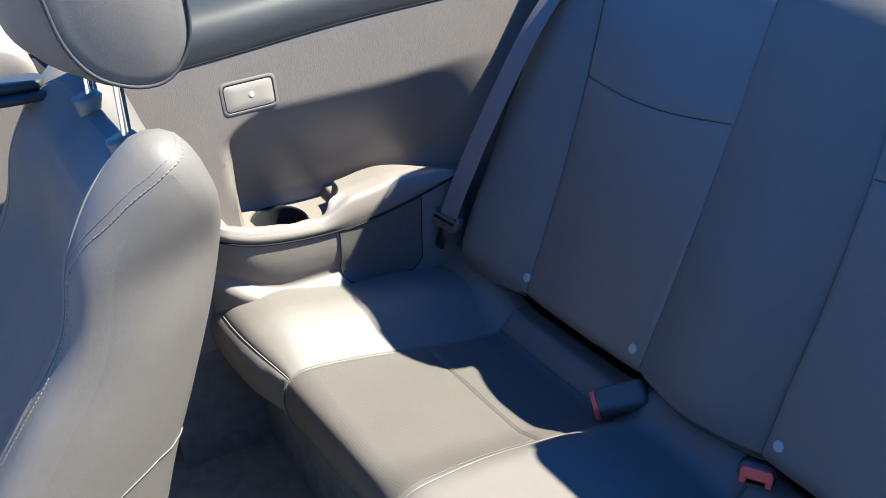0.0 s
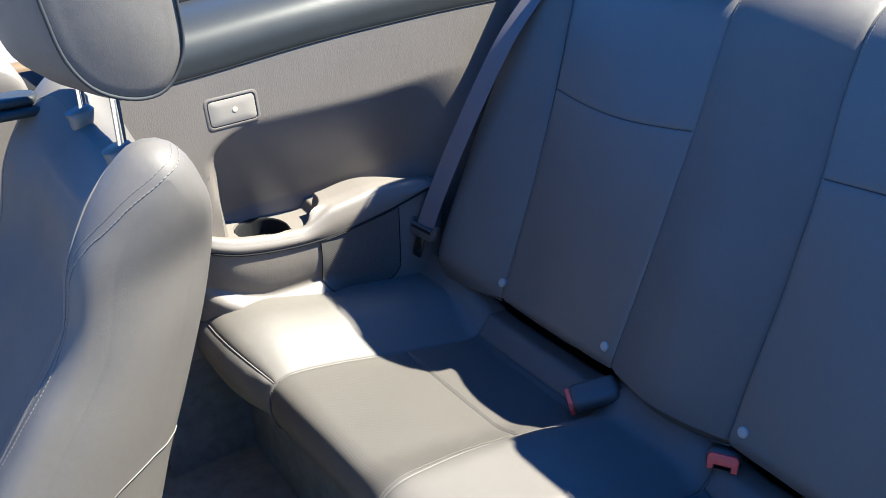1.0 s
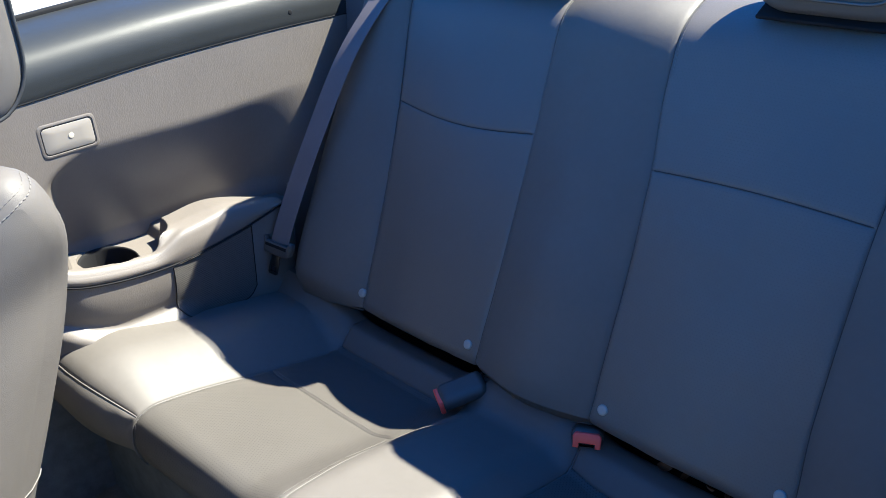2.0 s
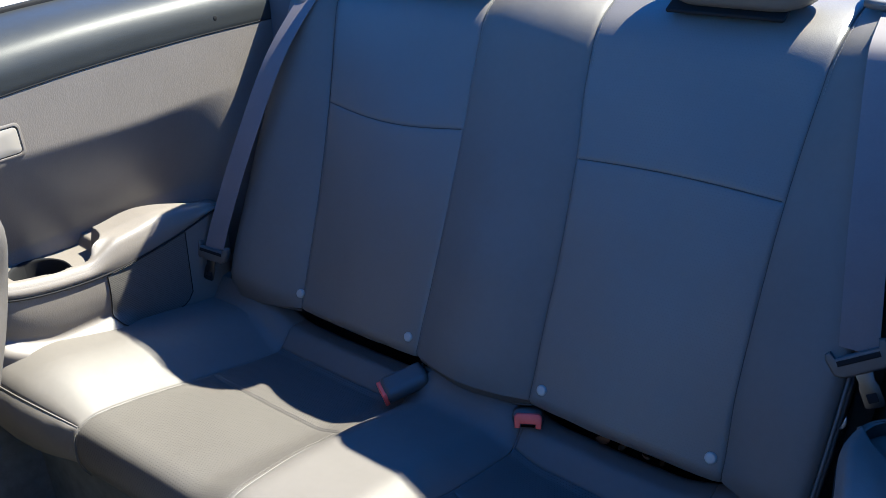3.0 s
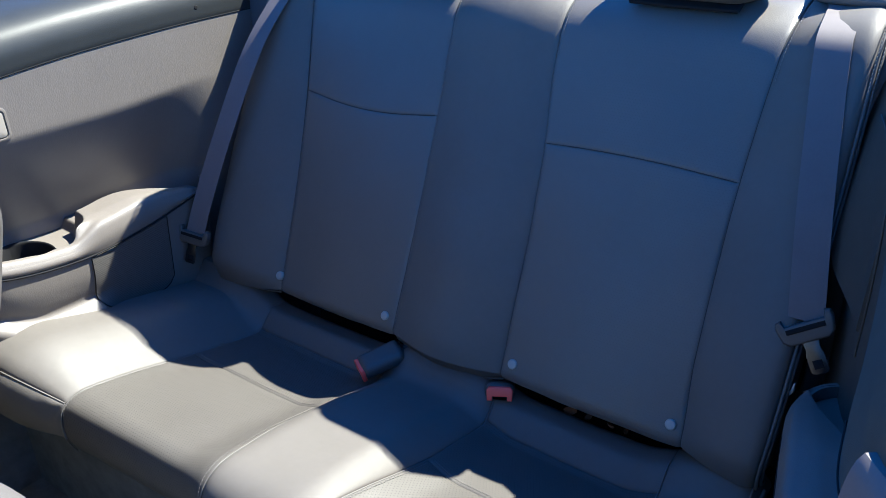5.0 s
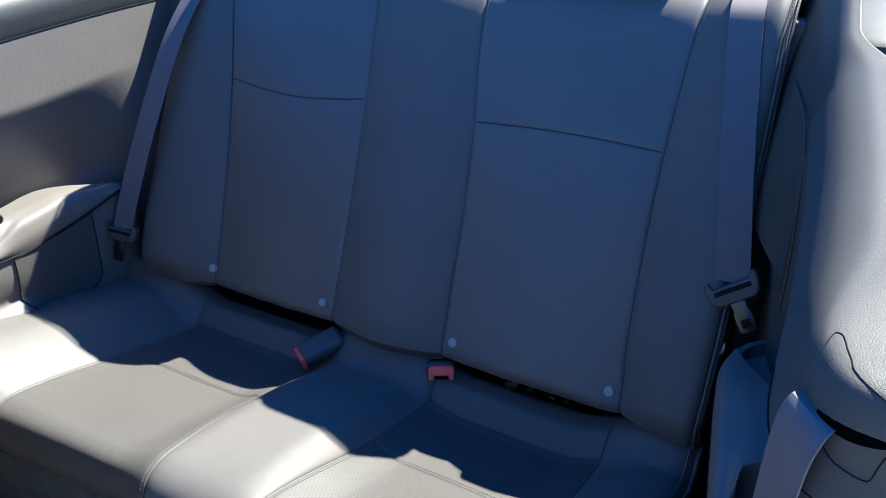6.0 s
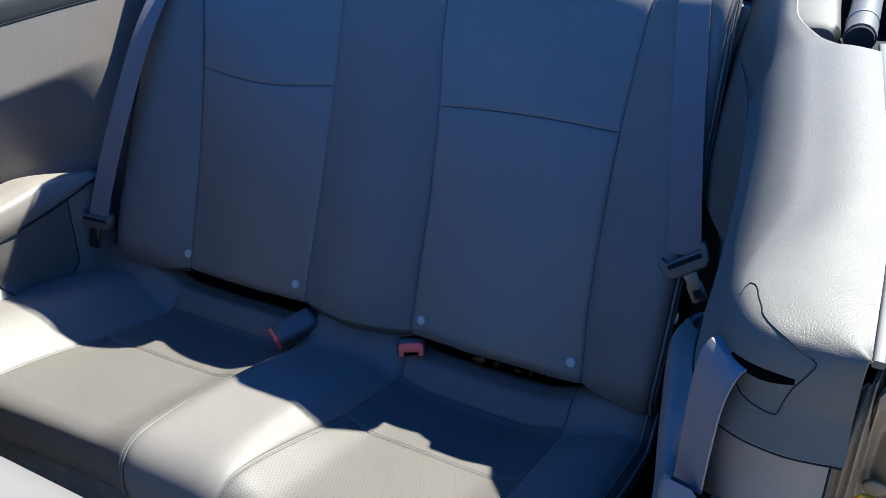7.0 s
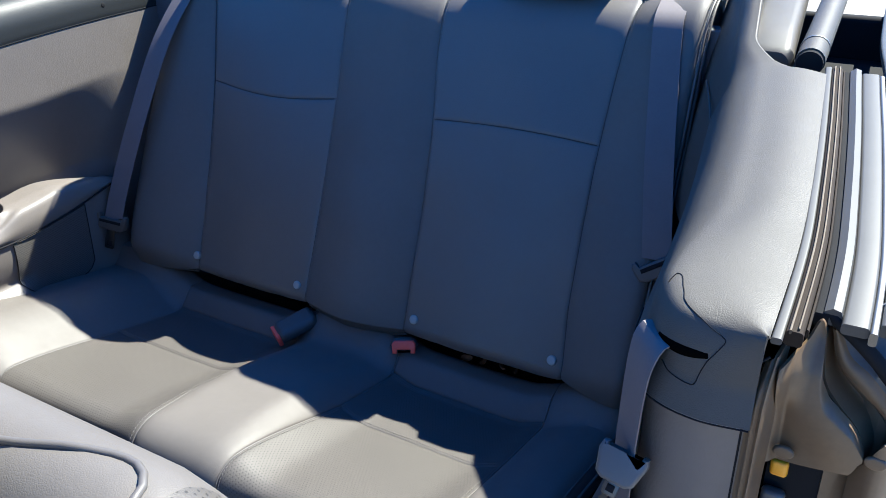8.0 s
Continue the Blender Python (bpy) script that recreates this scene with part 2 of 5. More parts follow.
def sheet(name, fn, us, vs, thick, flip=False):
    """A curved panel with real thickness: fn(u, v) gives a point; the back lies thick behind it."""
    nu, nv = len(us), len(vs)
    g = [[Vector(fn(u, v)) for v in vs] for u in us]
    verts, uvs = [], []
    back = []
    for i in range(nu):
        for j in range(nv):
            du = g[min(i + 1, nu - 1)][j] - g[max(i - 1, 0)][j]
            dv = g[i][min(j + 1, nv - 1)] - g[i][max(j - 1, 0)]
            nrm = du.cross(dv).normalized() * (-1 if flip else 1)
            verts.append(g[i][j])
            back.append(g[i][j] - nrm * thick)
    width = [[0.0] * nv for _ in range(nu)]
    height = [[0.0] * nv for _ in range(nu)]
    for i in range(nu):
        for j in range(nv):
            if i:
                width[i][j] = width[i - 1][j] + (g[i][j] - g[i - 1][j]).length
            if j:
                height[i][j] = height[i][j - 1] + (g[i][j] - g[i][j - 1]).length
    uvs = [(width[i][j], height[i][j]) for i in range(nu) for j in range(nv)]
    n = nu * nv
    faces = []
    for i in range(nu - 1):
        for j in range(nv - 1):
            a, b, c, d = i * nv + j, (i + 1) * nv + j, (i + 1) * nv + j + 1, i * nv + j + 1
            faces.append((a, b, c, d))
            faces.append((a + n, d + n, c + n, b + n))
    for i in range(nu - 1):
        for j in (0, nv - 1):
            a, b = i * nv + j, (i + 1) * nv + j
            faces.append((a, b, b + n, a + n))
    for j in range(nv - 1):
        for i in (0, nu - 1):
            a, b = i * nv + j, i * nv + j + 1
            faces.append((a, b, b + n, a + n))
    return made(name, verts + back, faces, uvs + uvs)


def steps(n, length, roll):
    r = min(roll / length, 0.3)
    return [0, 0.06 * r, 0.2 * r, 0.45 * r, 0.7 * r, *np.linspace(r, 1 - r, n), 1 - 0.7 * r, 1 - 0.45 * r, 1 - 0.2 * r, 1 - 0.06 * r, 1]


def padded(name, surf, x0, x1, v0, v1, nu, nv, seams=(0.007, 0.007, 0.007, 0.007), roll=0.016, thick=0.02, flip=False):
    """An upholstered piece of the surface surf(x, v), between the curves x0(v), x1(v) and v0(x), v1(x), whose borders sink by seams."""
    vm = 0.5 * (v0(0.5 * (x0(0.8) + x1(0.8))) + v1(0.5 * (x0(0.8) + x1(0.8))))
    w = abs(x1(vm) - x0(vm))
    h = abs(v1(0.5 * (x0(vm) + x1(vm))) - v0(0.5 * (x0(vm) + x1(vm))))

    def fn(s, t):
        xm = 0.5 * (x0(vm) + x1(vm))
        v = v0(xm) + (v1(xm) - v0(xm)) * t
        x = x0(v) + (x1(v) - x0(v)) * s
        v = v0(x) + (v1(x) - v0(x)) * t
        p = Vector(surf(x, v))
        e = 0.003
        du = Vector(surf(x + e, v)) - Vector(surf(x - e, v))
        dv = Vector(surf(x, v + e)) - Vector(surf(x, v - e))
        nrm = du.cross(dv).normalized() * (-1 if flip else 1)
        sink = 0.0
        for d, g in zip((s * w, (1 - s) * w, t * h, (1 - t) * h), seams):
            q = 1 - d / roll
            if q > 0 and g > 0:
                sink = max(sink, g * (1 - math.sqrt(max(0.0, 1 - q * q))))
        return p - nrm * sink

    return sheet(name, fn, steps(nu, w, roll), steps(nv, h, roll), thick, flip)


def tube(points, radius, n=8, closed=False, caps=True):
    """Verts and faces of a round cord along points."""
    pts = [Vector(p) for p in points]
    m = len(pts)
    verts, faces = [], []
    side = None
    for i, p in enumerate(pts):
        a = pts[(i - 1) % m] if closed or i else p
        b = pts[(i + 1) % m] if closed or i < m - 1 else p
        t = (b - a).normalized()
        if side is None:
            side = t.orthogonal().normalized()
        side = (side - t * side.dot(t)).normalized()
        up = t.cross(side)
        r = radius(i / (m - 1)) if callable(radius) else radius
        for k in range(n):
            c = 2 * math.pi * k / n
            verts.append(p + side * (r * math.cos(c)) + up * (r * math.sin(c)))
    for i in range(m if closed else m - 1):
        for k in range(n):
            a, b = i * n + k, i * n + (k + 1) % n
            c, d = ((i + 1) % m) * n + (k + 1) % n, ((i + 1) % m) * n + k
            faces.append((a, b, c, d))
    if caps and not closed:
        faces.append(tuple(range(n)))
        faces.append(tuple(range((m - 1) * n, m * n)))
    return verts, faces


def cord(name, points, radius, n=8, closed=False):
    return made(name, *tube(points, radius, n, closed), angle=75)


def rings(name, loops, cap=True, angle=42):
    """A closed skin over a row of loops with equal counts."""
    n = len(loops[0])
    verts = [v for lp in loops for v in lp]
    faces = []
    for i in range(len(loops) - 1):
        for k in range(n):
            faces.append((i * n + k, i * n + (k + 1) % n, (i + 1) * n + (k + 1) % n, (i + 1) * n + k))
    if cap:
        faces.append(tuple(range(n)))
        faces.append(tuple(range((len(loops) - 1) * n, len(loops) * n)))
    return made(name, verts, faces, angle=angle)


def inset(loop, d, axis):
    """A flat closed loop drawn in by d; axis: the direction that the loop faces."""
    n = len(loop)
    area = Vector((0, 0, 0))
    for a, b in zip(loop, loop[1:] + loop[:1]):
        area += a.cross(b)
    turn = 1 if area.dot(Vector(axis)) > 0 else -1
    out = []
    for i in range(n):
        t = (loop[(i + 1) % n] - loop[i - 1]).normalized()
        out.append(loop[i] + Vector(axis).cross(t) * (d * turn))
    return out


def slab(name, loop, axis, depth, radius, n=4, angle=42):
    """A plate with rounded rims: the loop is its widest outline, swept by depth along axis."""
    ax = Vector(axis).normalized()
    loop = [Vector(p) for p in loop]
    rows = []
    for k in range(n + 1):
        a = math.pi / 2 * k / n
        rows.append((radius * (1 - math.sin(a)), radius * (1 - math.cos(a))))
    rows += [(d, depth - h) for d, h in reversed(rows)]
    return rings(name, [[p + ax * h for p in inset(loop, d, ax)] for d, h in rows], angle=angle)


def rounded(w, h, r, n=5):
    """A rounded rectangle about the origin, as (a, b) pairs."""
    out = []
    for cx, cy, start in ((w / 2 - r, h / 2 - r, 0), (r - w / 2, h / 2 - r, 90), (r - w / 2, r - h / 2, 180), (w / 2 - r, r - h / 2, 270)):
        for k in range(n + 1):
            a = radians(start + 90 * k / n)
            out.append((cx + r * math.cos(a), cy + r * math.sin(a)))
    return out


def block(name, w, d, h, r, place, n=4):
    """A box with rounded corners and rims, w by d in plan and h high, its base at place (a matrix)."""
    return slab(name, [place @ Vector((a, b, 0)) for a, b in rounded(w, d, max(r, 0.0015) * 1.3)], place.to_3x3() @ Vector((0, 0, 1)), h, r, n)


def stitches(name, points, length=0.0038, gap=0.0020, radius=0.00048, lift=(0, 0, 0)):
    """A row of thread stitches, each a short raised dash, along points."""
    pts = [Vector(p) + Vector(lift) for p in points]
    at = [0.0]
    for a, b in zip(pts, pts[1:]):
        at.append(at[-1] + (b - a).length)

    def where(d):
        j = 0
        while j < len(at) - 2 and at[j + 1] < d:
            j += 1
        return pts[j].lerp(pts[j + 1], min(1.0, (d - at[j]) / max(at[j + 1] - at[j], 1e-9)))

    verts, faces = [], []
    d = 0.0
    while d + length < at[-1]:
        a, b = where(d), where(d + length)
        v, f = tube([a, a.lerp(b, 0.15), a.lerp(b, 0.85), b], lambda k: radius * (0.5 if k in (0.0, 1.0) else 1.0), 5)
        faces += [tuple(i + len(verts) for i in face) for face in f]
        verts += v
        d += length + gap
    return made(name, verts, faces)


def band(name, points, across, width, thick):
    """A flat woven strap along points; across(i) is its direction of width."""
    def fn(u, v):
        i = int(round(v))
        return Vector(points[i]) + Vector(across(i)).normalized() * ((u - 0.5) * width)
    return sheet(name, fn, [0, 0.03, 0.25, 0.5, 0.75, 0.97, 1], list(range(len(points))), thick)


def swept(name, path, section):
    """A moulding: the closed section, as (sideways, up) pairs, carried along path."""
    pts = [Vector(p) for p in path]
    loops = []
    for i, p in enumerate(pts):
        t = (pts[min(i + 1, len(pts) - 1)] - pts[max(i - 1, 0)]).normalized()
        side = t.cross(Vector((0, 0, 1))).normalized()
        up = side.cross(t)
        loops.append([p + side * a + up * b for a, b in section])
    return rings(name, loops, angle=35)


# ---- ground and car shell ----
def ground():
    def fn(u, v):
        return (u, v, 0.012 * noise.noise(Vector((u * 0.4, v * 0.4, 0))) if abs(u) < 12 and abs(v) < 12 else 0.0)
    marks = [-1200, -300, -60, *np.linspace(-12, 12, 33), 60, 300, 1200]
    tagged(part("ground", sheet("ground", fn, marks, marks, 0.2), BOUNCE_GROUND), "ground under the car, made pale to bounce warm light up", "ground", kind="structure")


ground()


def box(name, x0, x1, y0, y1, z0, z1, mat, label, category, r=0.01):
    me = block(name, x1 - x0, y1 - y0, z1 - z0, r, Matrix.Translation(((x0 + x1) / 2, (y0 + y1) / 2, z0)))
    return tagged(part(name, me, mat), label, category, kind="structure")


def carpet(u, v):
    hump = 0.13 * math.exp(-((u / 0.13) ** 2)) * smooth(-0.35, -0.6, v)
    return (u, v, 0.27 + hump + 0.004 * noise.noise(Vector((u * 30, v * 30, 1))))


tagged(part("floor", sheet("floor", carpet, np.linspace(-0.80, 0.80, 60), np.linspace(-1.7, -0.3, 60), 0.03), CARPET), "dark carpeted car floor behind the front seats", "car floor", kind="structure")
# Assumed floor pan, added to stop light leaking in from below.
box("wall_floor_pan", -0.90, 0.90, -1.8, 1.6, 0.19, 0.24, BLACK, "assumed dark floor pan, keeps light out from below the cabin", "car floor")
box("wall_seat_riser", -0.70, 0.70, -0.455, -0.42, 0.24, 0.47, CARPET, "dark carpeted riser below the rear seat cushion", "seat base", 0.012)
# Assumed bulkhead, added to stop light leaking in from behind.
box("wall_rear_bulkhead", -0.86, 0.62, 0.44, 0.48, 0.24, 1.15, SOFT_DARK, "assumed dark bulkhead, keeps light out from behind the backrest", "bulkhead")
box("wall_well_back", 0.622, 0.87, 0.445, 0.475, 0.24, 1.13, BLACK, "black lining behind the folded-roof well", "roof well")
box("wall_body_far", -0.93, -0.89, -1.8, 1.6, 0.25, 1.06, PAINT, "gold-beige painted outer body side", "car body", 0.02)
box("wall_body_near", 0.872, 0.93, -0.48, 1.6, 0.25, 1.045, PAINT, "gold-beige painted rear quarter body side", "car body", 0.025)
box("wall_rear_deck", -0.86, 0.60, 0.46, 1.5, 1.05, 1.12, TONED_VINYL, "dark cover over the folded convertible roof", "roof cover", 0.02)
box("wall_sill_near", 0.76, 0.93, -1.8, -0.50, 0.25, 0.40, PAINT, "gold-beige painted door sill", "door sill", 0.02)
box("wall_sill_far", -0.90, -0.74, -1.8, -0.62, 0.25, 0.40, PAINT, "gold-beige painted door sill", "door sill", 0.02)


# ---- rear backrest ----
PROFILE = [(0.50, 0.085, 0.552), (0.53, 0.035, 0.552), (0.56, -0.006, 0.570), (0.60, 0.002, 0.600), (0.77, 0.076, 0.770), (0.94, 0.150, 0.940),
           (1.10, 0.220, 1.100), (1.12, 0.2305, 1.120), (1.145, 0.248, 1.140), (1.17, 0.272, 1.155), (1.21, 0.311, 1.172), (1.28, 0.379, 1.187), (1.32, 0.418, 1.186)]
SEAM = {
    "lo": [(0.5, -0.408), (0.60, -0.415), (0.78, -0.430), (0.944, -0.452), (1.14, -0.492), (1.32, -0.515)],
    "li": [(0.5, -0.115), (0.60, -0.118), (0.78, -0.120), (0.944, -0.127), (1.16, -0.140), (1.32, -0.145)],
    "ri": [(0.5, 0.122), (0.60, 0.120), (0.78, 0.112), (0.936, 0.102), (1.05, 0.085), (1.17, 0.079), (1.32, 0.078)],
    "ro": [(0.5, 0.442), (0.60, 0.438), (0.70, 0.428), (0.944, 0.424), (1.11, 0.432), (1.17, 0.437), (1.32, 0.44)],
    "le": [(0.5, -0.580), (0.60, -0.596), (0.9, -0.604), (1.15, -0.592), (1.32, -0.575)],
    "re": [(0.5, 0.552), (0.60, 0.560), (0.8, 0.562), (1.15, 0.558), (1.32, 0.55)],
}


def seam(key):
    return lambda v: spline(SEAM[key], v)[0]


def back_surface(x, v):
    y, z = spline(PROFILE, v)
    y2, z2 = spline(PROFILE, v + 0.004)
    y1, z1 = spline(PROFILE, v - 0.004)
    t = Vector((y2 - y1, z2 - z1)).normalized()
    lo, li, ri, ro, le, re = (spline(SEAM[k], v)[0] for k in ("lo", "li", "ri", "ro", "le", "re"))
    ends = smooth(0.52, 0.60, v) * smooth(1.27, 1.15, v)
    if x < lo:
        u = (lo - x) / (lo - le)
        h = (0.046 - 0.016 * smooth(0.6, 1.0, v)) * math.sin(min(u * 1.15, 1.3) * math.pi / 2.3 * 1.15) * ends
    elif x > ro:
        u = (x - ro) / (re - ro)
        h = (0.040 - 0.016 * smooth(0.6, 1.0, v)) * math.sin(min(u * 1.15, 1.3) * math.pi / 2.3 * 1.15) * ends
    elif x < li:
        u = (x - lo) / (li - lo)
        h = 0.007 * math.sin(u * math.pi) * ends
    elif x > ri:
        u = (x - ri) / (ro - ri)
        h = 0.007 * math.sin(u * math.pi) * ends
    else:
        u = (x - li) / (ri - li)
        h = (0.034 - 0.012 * smooth(0.72, 0.96, v)) * math.sin(u * math.pi) * (0.45 + 0.55 * ends)
    h += 0.0028 * noise.noise(Vector((x * 9, v * 7, 3.0))) + 0.0013 * noise.noise(Vector((x * 24, v * 17, 5.0)))
    return (x, y - t.y * h, z + t.x * h)


def cross_seam_left(x):
    return 0.950 - 0.030 * math.sin(math.pi * min(1, max(0, (x + 0.455) / 0.33))) * 0.5


def cross_seam_right(x):
    return 0.942 + 0.005 * math.sin(math.pi * min(1, max(0, (x - 0.1) / 0.325)))


def constant(c):
    return lambda q: c


def rear_bench():
    seat = thing("rear_bench", "grey leather rear bench backrest with perforated inserts, in shade", "seat back")
    g = 0.0030
    part("outer_bolster", padded("outer_bolster", back_surface, seam("le"), seam("lo"), constant(0.505), constant(1.31), 14, 44, (0.024, g, 0.012, 0.01), 0.022, flip=False), LEATHER, seat)
    part("outer_bolster", padded("outer_bolster", back_surface, seam("ro"), seam("re"), constant(0.505), constant(1.31), 14, 44, (g, 0.012, 0.012, 0.01), 0.022), LEATHER, seat)
    part("lower_insert", padded("lower_insert", back_surface, seam("lo"), seam("li"), constant(0.505), cross_seam_left, 20, 30, (g, g, 0.012, 0.0020), 0.010), SHADED_PERFORATED, seat, "perforated grey leather insert")
    part("upper_insert", padded("upper_insert", back_surface, seam("lo"), seam("li"), cross_seam_left, constant(1.31), 20, 24, (g, g, 0.0022, 0.01), 0.010), SHADED_PERFORATED, seat, "perforated grey leather insert")
    part("lower_insert", padded("lower_insert", back_surface, seam("ri"), seam("ro"), constant(0.505), cross_seam_right, 20, 30, (g, g, 0.012, 0.0020), 0.010), SHADED_PERFORATED, seat, "perforated grey leather insert")
    part("upper_insert", padded("upper_insert", back_surface, seam("ri"), seam("ro"), cross_seam_right, constant(1.31), 20, 24, (g, g, 0.0022, 0.01), 0.010), SHADED_PERFORATED, seat, "perforated grey leather insert")
    part("centre_panel", padded("centre_panel", back_surface, seam("li"), seam("ri"), constant(0.505), constant(1.31), 22, 44, (g, g, 0.012, 0.01), 0.012), LEATHER, seat)
    core = [[Vector((x, y + 0.012 + 0.02, z - 0.01)) for y, z in [spline(PROFILE, v) for v in np.linspace(0.52, 1.30, 14)]] + [Vector((x, 0.40, 1.18)), Vector((x, 0.30, 0.60))] for x in (-0.565, -0.3, 0.0, 0.3, 0.545)]
    part("core", rings("core", core), FOAM, seat, "dark foam core and felt backing")
    # side boxing with a double piped edge on the door side
    def boxing(u, v):
        y, z = spline(PROFILE, v)
        x = seam("re")(v) - 0.006 + 0.006 * math.sin(u * math.pi)
        return (x, y - 0.004 + u * 0.12, z + 0.0 - u * 0.035)
    def far_boxing(u, v):
        y, z = spline(PROFILE, v)
        return (seam("le")(v) + 0.010 - 0.035 * u, y - 0.006 + u * 0.18, z - u * 0.035)
    part("side_boxing", sheet("side_boxing", boxing, np.linspace(0, 1, 8), np.linspace(0.54, 1.22, 40), 0.012, False), LEATHER, seat)
    part("side_boxing", sheet("side_boxing", far_boxing, np.linspace(0, 1, 8), np.linspace(0.54, 1.24, 40), 0.012, True), LEATHER, seat)
    for off in (0.0, 0.014):
        pts = []
        for v in np.linspace(0.55, 1.235, 50):
            p = Vector(back_surface(seam("re")(v), v))
            pts.append(p + Vector((0.001 + off * 0.2, 0.010 + off, -0.004)))
        part("edge_piping", cord("edge_piping", pts, 0.0028, 6), PIPING, seat, "leather piping along the outer edge")
    for off in (0.004, 0.010):
        row = [Vector(back_surface(seam("re")(v) - 0.004, v)) + Vector((off, 0.004 + off * 0.6, 0.001)) for v in np.linspace(1.06, 1.235, 40)]
        part("stitching", stitches("stitching", row, radius=0.0009), THREAD, seat)
    # threads sunk in the seams
    for key in ("lo", "li", "ri", "ro"):
        pts = [Vector(back_surface(seam(key)(v), v)) + Vector((0, 0.0035, 0)) for v in np.linspace(0.56, 1.29, 90)]
        part("seam_cord", cord("seam_cord", pts, 0.0013, 5), DARK_THREAD, seat)
        row = [Vector(back_surface(seam(key)(v) + 0.0055, v)) + Vector((0, -0.0002, 0)) for v in np.linspace(1.08, 1.29, 50)]
        part("stitching", stitches("stitching", row), THREAD, seat)
    for fn, a, b in ((cross_seam_left, "lo", "li"), (cross_seam_right, "ri", "ro")):
        pts = [Vector(back_surface(x, fn(x))) + Vector((0, 0.0012, -0.0004)) for x in np.linspace(seam(a)(0.945) + 0.004, seam(b)(0.945) - 0.004, 50)]
        part("seam_cord", cord("seam_cord", pts, 0.0009, 5), DARK_THREAD, seat)
    # pale beading below the middle panel
    bead = [Vector(back_surface(x, 0.548)) + Vector((0, -0.002, -0.001)) for x in np.linspace(-0.115, 0.12, 24)]
    part("edge_piping", cord("edge_piping", bead, 0.0022, 6), PIPING, seat)
    bead = [Vector(back_surface(x, 0.55)) + Vector((0, -0.002, 0)) for x in np.linspace(-0.56, -0.42, 16)]
    part("edge_piping", cord("edge_piping", bead, 0.0022, 6), PIPING, seat)
    for x in (-0.42, -0.14, 0.14, 0.42):
        y, z = 0.0, 0.6
        face = Vector((0, -0.915, 0.403))
        m = Matrix.Translation((x, y + 0.001, z)) @ face.to_track_quat("Z", "Y").to_matrix().to_4x4()
        loop = [m @ Vector((0.0088 * math.cos(a), 0.0088 * math.sin(a), -0.006)) for a in np.linspace(0, 2 * math.pi, 24, endpoint=False)]
        part("anchor_button", slab("anchor_button", loop, face, 0.0105, 0.003), WHITE, seat, "round white child-seat anchor button")
    return seat


rear_bench()


# ---- rear cushion ----
CUSHION = [(-0.04, 0.040, 0.500), (0.0, 0.000, 0.498), (0.05, -0.050, 0.499), (0.20, -0.200, 0.531), (0.36, -0.360, 0.567), (0.44, -0.438, 0.580),
           (0.475, -0.474, 0.574), (0.50, -0.495, 0.560), (0.525, -0.505, 0.538), (0.55, -0.507, 0.514), (0.59, -0.499, 0.482), (0.64, -0.478, 0.445), (0.70, -0.44, 0.41)]
def hump_left(v):
    return -0.118 + 0.034 * smooth(0.16, 0.52, v)


def hump_right(v):
    return 0.116 - 0.022 * smooth(0.18, 0.50, v)


CX = {"le": -0.700, "lo": -0.446, "li": -0.118, "ri": 0.116, "ro": 0.428, "re": 0.572}


def cushion_surface(x, v):
    y, z = spline(CUSHION, v)
    y2, z2 = spline(CUSHION, v + 0.004)
    y1, z1 = spline(CUSHION, v - 0.004)
    t = Vector((y2 - y1, z2 - z1)).normalized()
    front = smooth(0.60, 0.42, v)
    dip = -0.020 * (smooth(CX["lo"] - 0.07, CX["lo"] + 0.03, x) * smooth(CX["li"] + 0.02, CX["li"] - 0.06, x)
                    + smooth(CX["ri"] - 0.02, CX["ri"] + 0.06, x) * smooth(CX["ro"] + 0.02, CX["ro"] - 0.06, x)) * (0.25 + 0.75 * front)
    hump = 0.021 * smooth(CX["li"] - 0.01, CX["li"] + 0.06, x) * smooth(CX["ri"] + 0.01, CX["ri"] - 0.06, x)
    hump *= 1 + 0.55 * math.exp(-((v - 0.22) / 0.10) ** 2) - 0.5 * smooth(0.32, 0.48, v)
    wing = (0.043 * smooth(CX["lo"] + 0.01, CX["lo"] - 0.12, x) + 0.03 * smooth(CX["ro"] - 0.01, CX["ro"] + 0.09, x)) * (0.3 + 0.7 * smooth(0.58, 0.47, v))
    back = 0.040 * smooth(0.055, 0.005, v) - (0.007 * smooth(0.0, -0.15, x) - 0.004) * smooth(0.018, -0.02, v)
    sag = -0.001 * smooth(-0.64, -0.70, x) ** 2 - 0.02 * smooth(0.53, 0.572, x) ** 2
    crease = 0.0034 * smooth(0.4925, 0.512, v) * math.sin(260 * (x + 0.446) + 90 * (v - 0.5)) * math.exp(-((x + 0.475) / 0.035) ** 2 - ((v - 0.505) / 0.045) ** 2)
    h = dip + hump + wing + back + sag + crease + 0.0022 * noise.noise(Vector((x * 8, v * 8, 9.0)))
    y += 0.026 * max(0.0, 1 - (x / 0.6) ** 2) * smooth(0.40, 0.54, v)
    return (x, y + t.y * h, z - t.x * h)


